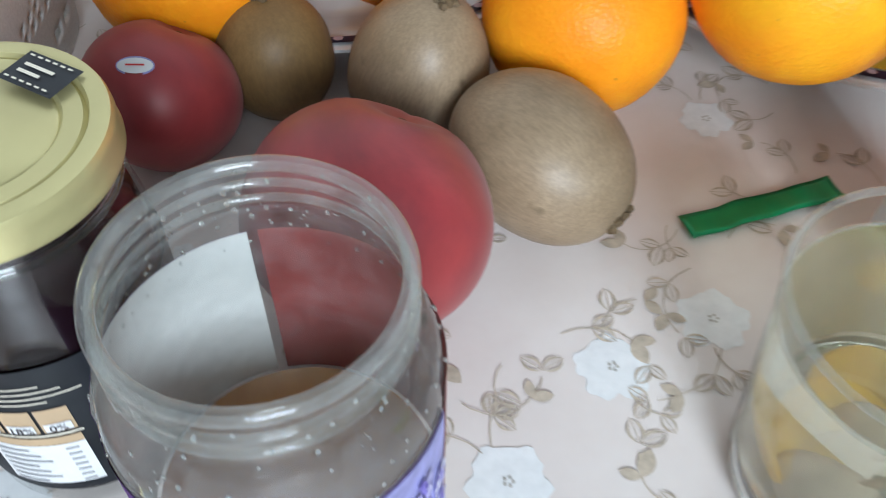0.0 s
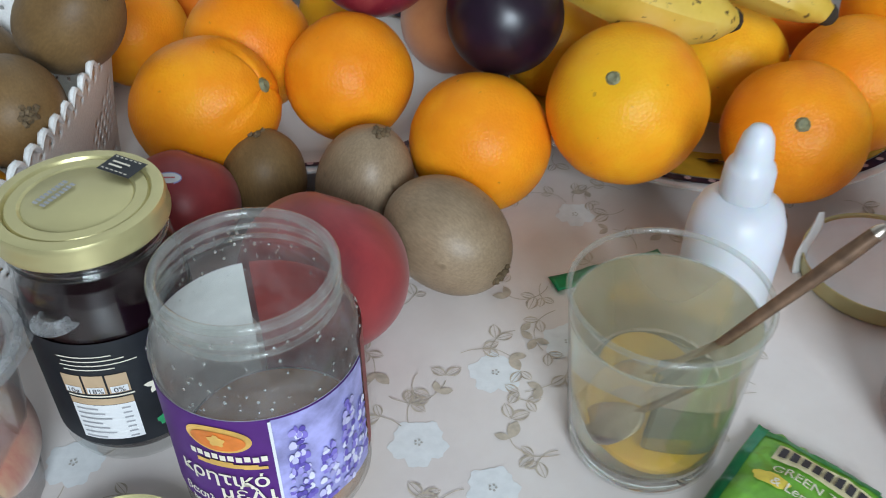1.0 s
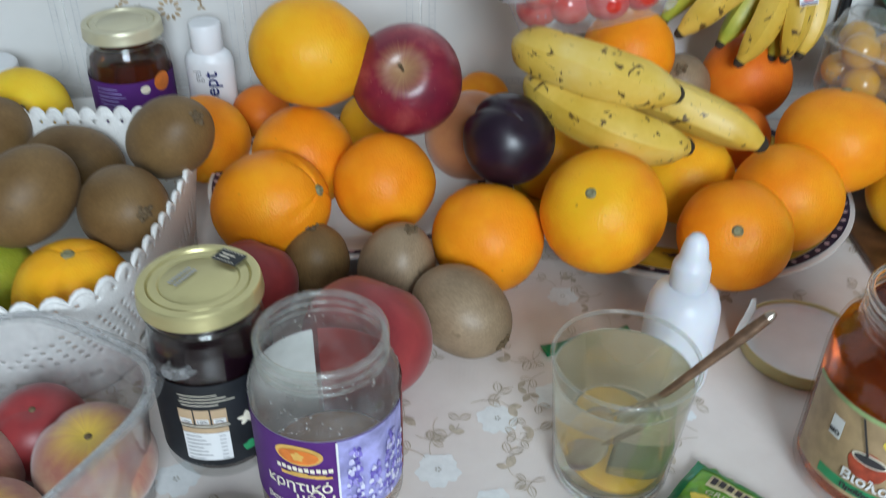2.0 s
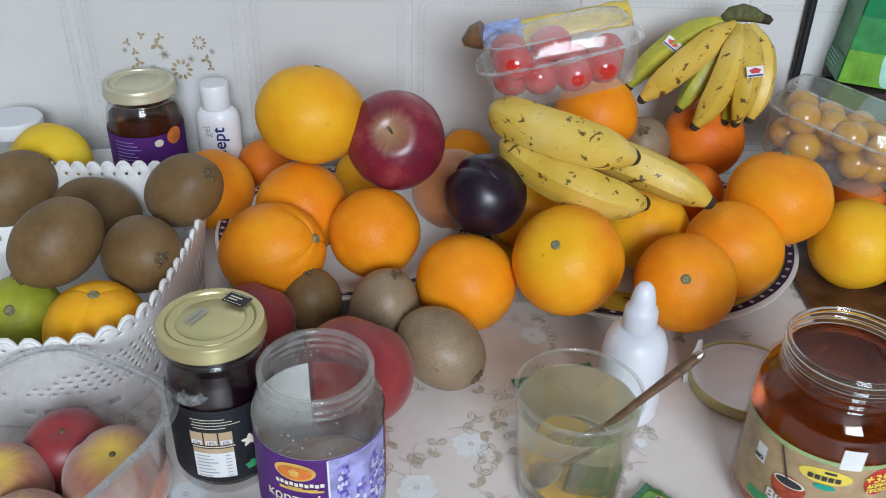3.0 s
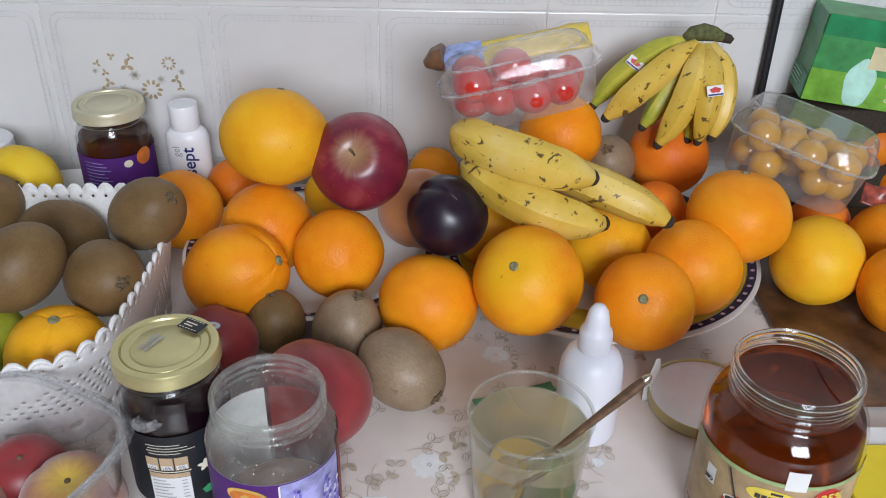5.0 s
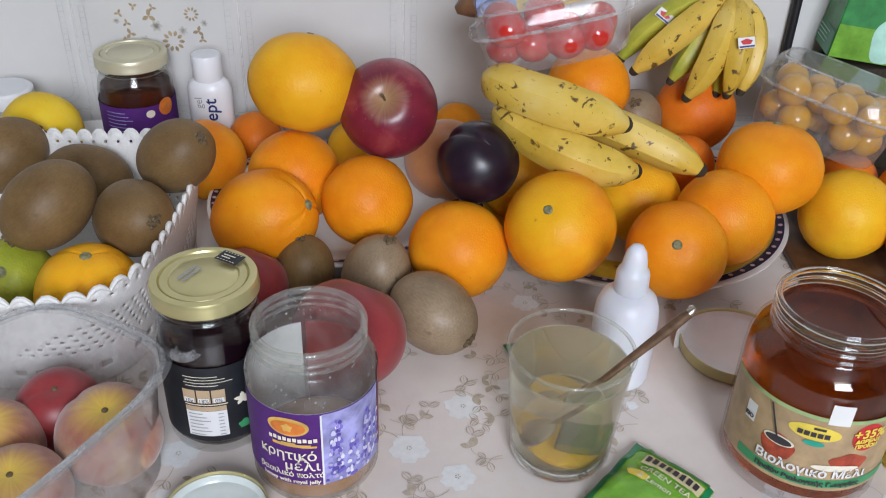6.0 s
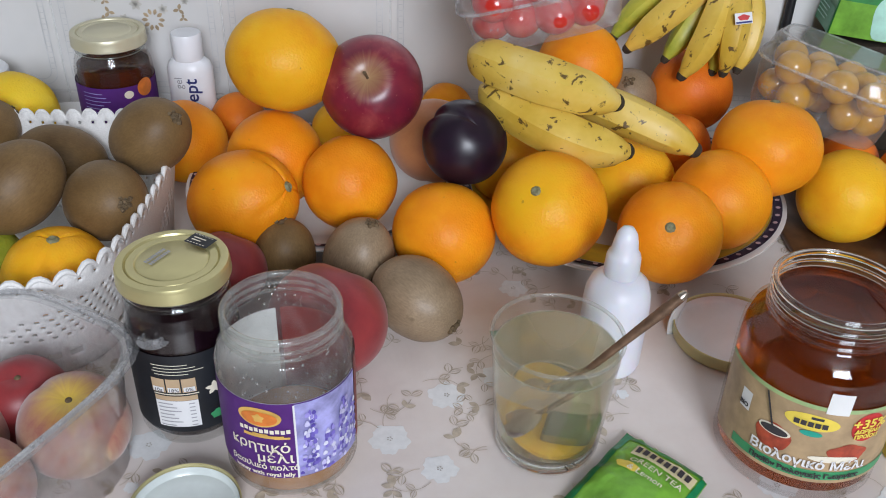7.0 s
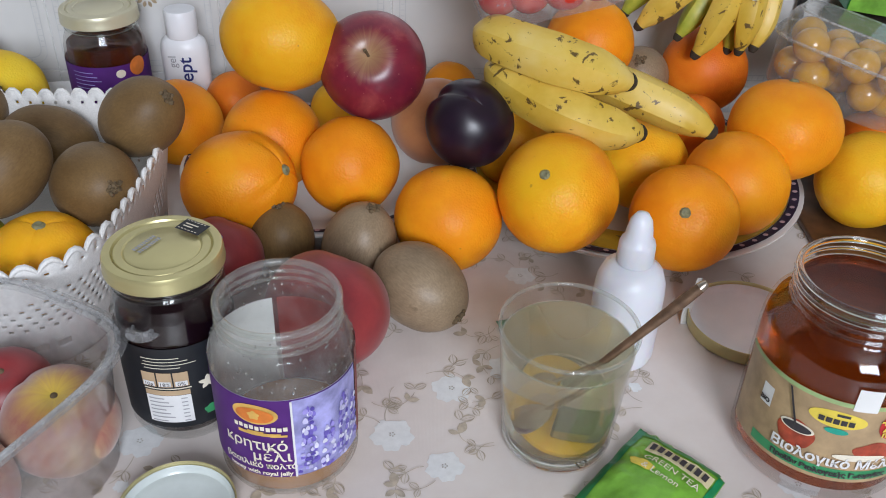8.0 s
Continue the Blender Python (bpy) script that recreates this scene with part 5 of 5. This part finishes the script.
_b = tube([(CX / 2 * (1 - 1.05 * basket_rim(PI2 * i / 64)[0]), CY / 2 * (1 - 1.05 * basket_rim(PI2 * i / 64)[1]), CZ + 0.0008) for i in range(65)], [0.0015] * 65, 8)
part("rolled_rim", _b, PLASTICRIM, CB)
part("snap_tab", turned([(0, 0.0), (0.0085, 0.0), (0.0088, 0.0006), (0.0062, 0.0012), (0.0058, 0.0030), (0.0046, 0.0034), (0.0040, 0.0014), (0, 0.0012)], 32), PLASTICRIM, CB, m=pose(0.004, 0.002, CZ))
for _i, (_p, _r) in enumerate((((-0.1165, 0.1665, 0.0300), 0.0288), ((-0.1530, 0.1900, 0.0258), 0.0248), ((-0.1765, 0.158, 0.0275), 0.0262), ((-0.1500, 0.1220, 0.0285), 0.0272))):
    stone_fruit("peach", _p, _r, (0.1, -0.2, 0.9), PEACH if _i != 1 else NECTARINE, "ripe peach inside the clear plastic box" if _i != 1 else "dark nectarine inside the clear plastic box", "peach", _i + 21, group="peaches in the plastic box")

# ---- back row ----
SJ = thing("honey_jar", "closed honey jar, purple label and gold lid", "jar", m=pose(-0.2080, 0.5638, 0))
jar_glass(SJ, 0.033, 0.098, 0.0285)
part("honey", turned([(0, 0.0048), (0.027, 0.0048), (0.0308, 0.009), (0.0308, 0.064), (0.030, 0.072), (0, 0.072)], 64), HONEY, SJ)
screw_lid("lid", 0.0312, 0.0110, SJ, PALEGOLD, pose(0, 0, 0.090))
_f = round_map(0.0333, 24)
_l = part("label", laid(sheet(-0.075, 0.012, 0.07, 0.060), _f, 0.0002), PURPLE, SJ)
part("text_block", laid(bars([(-0.034, 0.055 - 0.0034 * k, -0.016 + 0.003 * (k % 3), 0.0007) for k in range(10)]), _f, 0.0005), LAVBACK, _l)
part("emblem", laid(disc(0.022, 0.056, 0.008, 0.008, 24, 3), _f, 0.0005), ORPRINT, _l)
part("mark", laid(disc(0.006, 0.053, 0.004, 0.0035, 20, 2), _f, 0.0005), CREAMINK, _l)

GB = thing("gel_bottle", "white plastic hand gel bottle with navy lettering", "bottle", m=pose(-0.1428, 0.5667, 0))
_b = turned([(0, 0), (0.0185, 0), (0.0198, 0.002), (0.0198, 0.066), (0.018, 0.072), (0.0138, 0.0755), (0, 0.0755)], 48)
for _v in _b.verts:
    _v.co.y *= 0.75
part("body", _b, WHITEPL, GB)
part("cap", turned([(0, 0.0755), (0.0125, 0.0755), (0.0130, 0.077), (0.0130, 0.097), (0.0122, 0.0985), (0, 0.099)], 40), WHITEPL, GB)
_m = pose(0.0035, -0.0152, 0.048, 90, 0, 0)
part("lettering", laid(wrote("sept", 0.0165, 0.0, 0.0, 90, bold=0.0002), flat_map(_m), 0.0), NAVYINK, GB, smooth=False)
part("lettering", laid(wrote("gel", 0.0095, -0.0105, 0.010, 90), flat_map(_m), 0.0), GREYINK, GB, smooth=False)

LB = thing("white_lidded_jar", "small jar with a white plastic lid by the wall", "jar", m=pose(-0.3251, 0.5618, 0))
part("body", turned([(0, 0), (0.02, 0), (0.022, 0.002), (0.022, 0.05), (0, 0.05)], 40), GLASS, LB)
part("lid", turned([(0, 0.05), (0.0235, 0.05), (0.024, 0.052), (0.024, 0.062), (0.022, 0.064), (0, 0.064)], 40), WHITEPL, LB)

cable = tagged(part("black_cable", tube([(0.3856, 0.604, 0.004), (0.3856, 0.604, 0.1), (0.3845, 0.604, 0.3), (0.383, 0.604, 1.2)], [0.004] * 4, 10), CABLE), "black cable running up the tiled wall", "cable")


# ---- clear boxes of cherry tomatoes ----
def clamshell(name, label, w, d, h, m, open_lid=False):
    t = thing(name, label, "box", m=m)
    _b = bmesh.new()
    rows = []
    for z, g in ((0, 0.88), (0.004, 0.92), (h * 0.62, 1.0), (h * 0.62, 1.05), (h * 0.68, 1.05), (h * 0.68, 1.0), (h * 0.92, 0.95), (h, 0.86)):
        row = []
        for i in range(48):
            x, y = basket_rim(PI2 * i / 48)
            row.append(_b.verts.new((w / 2 * g * x, d / 2 * g * y, z)))
        rows.append(row)
    for a, b in zip(rows, rows[1:]):
        for i in range(48):
            _b.faces.new((a[i], a[(i + 1) % 48], b[(i + 1) % 48], b[i]))
    _b.faces.new(rows[0])
    _b.faces.new(rows[-1])
    part("shell", _b, BOXFILM, t)
    for nm, z, g, r in (("hinge_rim", h * 0.65, 1.06, 0.0011), ("lid_ridge", h * 0.985, 0.87, 0.0008)):
        part(nm, tube([(w / 2 * g * basket_rim(PI2 * i / 48)[0], d / 2 * g * basket_rim(PI2 * i / 48)[1], z) for i in range(49)], [r] * 49, 6), PLASTICRIM, t)
    part("closing_tab", box(-0.009, -d / 2 * 1.05 - 0.009, h * 0.64, 0.009, -d / 2 * 1.04, h * 0.66, 0.0004, 1), PLASTIC, t)
    return t


def tomatoes(t, w, d, zs, r, mat, name, label, long=1.0, n=14, seed=3):
    g = random.Random(seed)
    spots = []
    for z in zs:
        tries = 0
        while tries < 300:
            tries += 1
            p = Vector((g.uniform(-w / 2 + r, w / 2 - r), g.uniform(-d / 2 + r, d / 2 - r), z + g.uniform(0, 0.002)))
            if all((p - q).length > 1.6 * r for q in spots):
                spots.append(p)
    for k, p in enumerate(spots[:n]):
        b = ball(r, lambda e: 1 - 0.06 * math.exp(-(1 - e.z) / 0.03), 24, 16)
        for v in b.verts:
            v.co.z *= long
        a = (g.uniform(-1, 1), g.uniform(-1, 1), g.uniform(-0.3, 0.3)) if long > 1 else (g.uniform(-1, 1), -0.5, g.uniform(-1, 1))
        o = part(name, b, mat, m=t.matrix_basis @ Matrix.Translation(p) @ aim(a))
        tagged(o, label, "tomato", name + "es in the box")


TB = clamshell("plastic_fruit_box", "closed clear plastic box of red cherry tomatoes, tilted on the bananas", 0.112, 0.060, 0.045, pose(0.1493, 0.4366, 0.1552, -4, -14, 2))
tomatoes(TB, 0.104, 0.058, (0.0135, 0.030), 0.0132, TOMATO, "cherry_tomato", "red cherry tomato in the clear box", 1.15, 24, 5)
YB = clamshell("plastic_fruit_box", "clear plastic box of yellow cherry tomatoes on the oranges", 0.112, 0.090, 0.060, pose(0.3786, 0.4885, 0.06819, -10, 10, -32))
tomatoes(YB, 0.104, 0.084, (0.0145, 0.036), 0.0132, YTOMATO, "yellow_tomato", "yellow cherry tomato in the clear box", 1.0, 18, 6)

# snack wrapper behind the tomatoes
SW = thing("snack_wrapper", "crumpled yellow and blue snack wrapper on the tomato box", "wrapper", m=pose(0.1432, 0.4664, 0.1890, 30, -11, 2))
_b = sheet(-0.055, -0.012, 0.055, 0.012, 0.003)
for _v in _b.verts:
    _v.co.z = 0.006 * math.cos(_v.co.y / 0.011) + 0.003 * noise.noise(Vector((_v.co.x * 60, _v.co.y * 60, 8)))
_k = _b.copy()
_o = part("film", _b, WRAPY, SW)
for _v in _k.verts:
    _v.co.z += 0.0012
bmesh.ops.delete(_k, geom=[f for f in _k.faces if f.calc_center_median().x > -0.024 + 0.008 * noise.noise(Vector((0, f.calc_center_median().y * 90, 0)))], context="FACES")
part("blue_print", _k, WRAP, SW)
part("brown_end", tube([(-0.070, 0, 0.002), (-0.062, 0.001, 0.004), (-0.054, 0, 0.006)], [0.003, 0.009, 0.011], 8), WRAPB, SW)
_md = _o.modifiers.new("thickness", "SOLIDIFY")
_md.thickness = 0.0008

# ---- green tea box leaning by the wall ----
GT = thing("tea_box", "green cardboard tea box by the tiled wall", "box", m=pose(0.4774, 0.5819, 0.1053, 0, 6, -7))
part("carton", box(-0.068, -0.025, 0, 0.068, 0.020, 0.078, 0.0012, 1), MIDGREEN, GT, smooth=False)
# Added block: props the tea box and fills the dark gap below it.
tagged(part("dark_gap_block", box(0.405, 0.565, 0.0, 0.55, 0.605, 0.102, 0.002), BTIP), "added dark block filling the gap under the green tea box", "box")
_fm = flat_map(pose(0, -0.0252, 0, 90, 0, 0))
part("dark_top", laid(sheet(-0.0675, 0.060, 0.0675, 0.0778), _fm, 0.0005), FOILGREEN, GT, smooth=False)
part("brand_panel", laid(sheet(-0.022, 0.036, 0.062, 0.056), _fm, 0.0007), BUFF, GT, smooth=False)
part("brand_mark", laid(bars([(-0.008 + 0.0085 * k, 0.046, -0.0025 + 0.0085 * k, 0.009) for k in range(8)]), _fm, 0.0012), DARKINK, GT, smooth=False)
part("lime_foot", laid(sheet(-0.0675, 0.0005, 0.0675, 0.030), _fm, 0.0003), LEAFGREEN, GT, smooth=False)
part("mint_swirl", laid(disc(-0.024, 0.022, 0.013, 0.022, 24, 3, 0.05), _fm, 0.0006), MINT, GT, smooth=False)
_fs = flat_map(pose(-0.0682, 0, 0, 90, 0, -90))
part("side_dark", laid(sheet(-0.0195, 0.060, 0.0245, 0.0775), _fs, 0.0005), FOILGREEN, GT, smooth=False)
part("side_foot", laid(sheet(-0.0195, 0.0005, 0.0245, 0.022), _fs, 0.0005), FOILGREEN, GT, smooth=False)
part("side_print", laid(bars([(-0.018, 0.018 - 0.0035 * k, 0.012 - 0.004 * (k % 2), 0.0012) for k in range(4)]), _fs, 0.0010), MINT, GT, smooth=False)
for _t, _s, _u, _v in (("GREEN TEA", 0.0125, 0.030, 0.024), ("& Lemon", 0.010, 0.020, 0.012)):
    part("lettering", laid(wrote(_t, _s, _u, _v), _fm, 0.0012), CREAMINK, GT, smooth=False)

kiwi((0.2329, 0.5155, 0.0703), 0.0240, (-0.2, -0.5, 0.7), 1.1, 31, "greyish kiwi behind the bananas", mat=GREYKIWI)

# ---- small papers ----
_b = disc(0, 0, 0.0062, 0.0032, 24, 2)
_s = thing("fruit_sticker", "small white and blue oval sticker on a nectarine", "sticker", m=pose(-0.0671, 0.3054, 0.04914, 32, 0, 0))
part("blue_edge", _b, LAVBACK, _s, smooth=False)
part("white_field", disc(0, 0, 0.0058, 0.0026, 20, 2), WHITELAB, _s, smooth=False, m=pose(0, 0, 0.0003))
part("red_bar", bars([(-0.003, 0.0002, 0.003, 0.0006)]), REDPRINT, _s, smooth=False, m=pose(0, 0, 0.0006))
_t = thing("paper_scrap", "torn white paper scrap propped against the upturned lid", "paper", m=pose(0.2323, 0.2904, 0, -6, 10, 20))
_b = sheet(-0.0035, 0.0, 0.0035, 0.034, 0.0018)
for _v in _b.verts:
    _x, _z = _v.co.x, _v.co.y
    _v.co = (_x * (1.0 - 0.5 * max(0.0, _z - 0.026) / 0.008), 0.0016 * math.sin(_z * 170) + 12 * _x * _x, _z)
_o = part("paper", _b, WHITECARD, _t)
_md = _o.modifiers.new("thickness", "SOLIDIFY")
_md.thickness = 0.0005

# ---- behind the basket ----
dish = thing("white_dish", "plain white dish by the wall holding a lemon", "plate", m=pose(-0.2406, 0.4944, 0))
part("dish", turned([(0, 0.0), (0.04, 0.0), (0.05, 0.008), (0.072, 0.030), (0.0725, 0.0315), (0.071, 0.032), (0.049, 0.011), (0.04, 0.003), (0, 0.003)], 64), CHINA, dish)
orange((-0.2009, 0.4855, 0.0294), 0.0143, (0.3, -0.5, 0.8), FOILGREEN, 1.0, 90, "small dark green lime in the white dish", name="lime", cat="lime", group="")
_w = thing("candy_wrapper", "crumpled red and clear sweet wrapper among the oranges", "wrapper", m=pose(0.4509, 0.4673, 0.06658, 40, 10, -20))
_b = sheet(-0.014, -0.010, 0.014, 0.010, 0.0022)
for _v in _b.verts:
    _v.co.z = 0.006 * noise.noise(Vector((_v.co.x * 70, _v.co.y * 70, 4)))
_o = part("film", _b, WRAPRED, _w)
_md = _o.modifiers.new("thickness", "SOLIDIFY")
_md.thickness = 0.0005

# ---- brown tray and yellow packet ----
BROWN = plain("brown_mottled_tray", (0.10, 0.045, 0.018), 0.4, 0.6, 45, coat=0.3)
tray = tagged(part("brown_tray", box(0.345, 0.285, 0.0, 0.75, 0.56, 0.006, 0.002), BROWN), "brown patterned tray under the oranges", "tray")
packet = thing("yellow_packet", "bright yellow cardboard packet with a white edge", "packet", m=pose(0.4263, 0.2394, 0))
part("carton", box(-0.095, -0.06, 0, 0.10, -0.010, 0.02, 0.001, 1), YELCARD, packet, smooth=False)
part("white_edge", box(-0.095, -0.0095, 0, 0.10, 0.008, 0.018, 0.001, 1), WHITECARD, packet, smooth=False)

# ---- wall tiles, each with a flat grey frame for the embossed one ----
def tile_mesh():
    bm = box(-TILE / 2 + 0.0005, -0.004, -TILE / 2 + 0.0005, TILE / 2 - 0.0005, 0.004, TILE / 2 - 0.0005, 0.0009, 2)
    me = bpy.data.meshes.new("tile")
    bm.to_mesh(me)
    bm.free()
    me.materials.append(GLAZE)
    return me


def tile_frame():
    """The double line and small dashes round a tile: flat grey for the embossing's shading."""
    bm = bmesh.new()
    def path(h, c):
        pts = []
        for sx, sz, a0 in ((1, 1, 0), (-1, 1, 90), (-1, -1, 180), (1, -1, 270)):
            for k in range(5):
                a = radians(a0 + 22.5 * k)
                pts.append((sx * (h - c) + c * math.cos(a), sz * (h - c) + c * math.sin(a)))
        return pts + pts[:1]
    for h, c in ((0.0685, 0.012), (0.0635, 0.009)):
        P = path(h, c)
        for (x0, z0), (x1, z1) in zip(P, P[1:]):
            d = Vector((x1 - x0, z1 - z0)).normalized() * 0.0005
            bm.faces.new([bm.verts.new((x, -0.0046, z)) for x, z in ((x0 - d.y, z0 + d.x), (x1 - d.y, z1 + d.x), (x1 + d.y, z1 - d.x), (x0 + d.y, z0 - d.x))])
    for k in range(21):
        q = -0.053 + 0.0053 * k
        for x, z, w, h in ((q, 0.066, 0.0004, 0.0016), (q, -0.066, 0.0004, 0.0016), (0.066, q, 0.0016, 0.0004), (-0.066, q, 0.0016, 0.0004)):
            bm.faces.new([bm.verts.new((x + a * w, -0.0046, z + b * h)) for a, b in ((-1, -1), (1, -1), (1, 1), (-1, 1))])
    me = bpy.data.meshes.new("tile_relief")
    bm.to_mesh(me)
    bm.free()
    me.materials.append(TILELINE)
    return me


_tm, _tf = tile_mesh(), tile_frame()
for _i in range(-4, 6):
    for _j in range(-1, 4):
        _x, _z = GROUT_X + TILE * (_i + 0.5), GROUT_Z + TILE * (_j + 0.5)
        _t = new("tile", _tm)
        _t.parent = wall_north
        _t.location = (_x, WALL_Y + 0.0028, _z)
        _t2 = new("tile_relief", _tf)
        _t2.parent = _t
        if (_i, _j) == (-2, 0):
            _b = bmesh.new()
            for _u, _v, _s in ((-0.033, 0.021, 3), (-0.027, 0.012, 3), (-0.019, 0.028, 3), (-0.006, 0.019, 5), (-0.002, 0.027, 3), (0.038, 0.006, 4), (-0.025, 0.002, 4), (-0.031, -0.006, 4), (-0.021, -0.008, 4), (0.041, -0.002, 3)):
                for _k in range(3):
                    leaf(_b, _u, _v, _k * 2.1 + _u * 90, 0.0014 * _s)
            for _u, _v, _r in ((0.014, -0.004, 0.0105), (0.033, 0.022, 0.0070)):
                for _k in range(10):
                    leaf(_b, _u + 0.45 * _r * math.cos(PI2 * _k / 10), _v + 0.45 * _r * math.sin(PI2 * _k / 10), PI2 * _k / 10, 0.55 * _r)
            for _v in _b.verts:
                _v.co = Vector((_v.co.x, -0.0047, _v.co.y))
            part("flower_decor", _b, TILEPRINT, _t, smooth=False)
            _b = bmesh.new()
            for _u, _v, _r in ((0.000, 0.010, 0.0060), (0.024, 0.006, 0.0048), (-0.012, -0.004, 0.0052), (0.004, -0.014, 0.0056), (-0.036, 0.014, 0.0034), (0.044, 0.014, 0.0036)):
                for _k in range(6):
                    leaf(_b, _u, _v, PI2 * _k / 6 + _u * 70, _r)
            for _v in _b.verts:
                _v.co = Vector((_v.co.x, -0.0046, _v.co.y))
            part("pale_decor", _b, TILEGREY, _t, smooth=False)

# printed bars too small to pick apart
for _o in list(scene.objects):
    if _o.name.split(".")[0] in ("brand_mark", "text_block", "maker_mark", "table_print", "small_print", "date_print", "side_print", "island_shape", "sticker_print"):
        tagged(_o, kind="stuff")
for _o in list(scene.objects):
    if _o.name.split(".")[0] == "calyx":
        tagged(_o, kind="stuff")
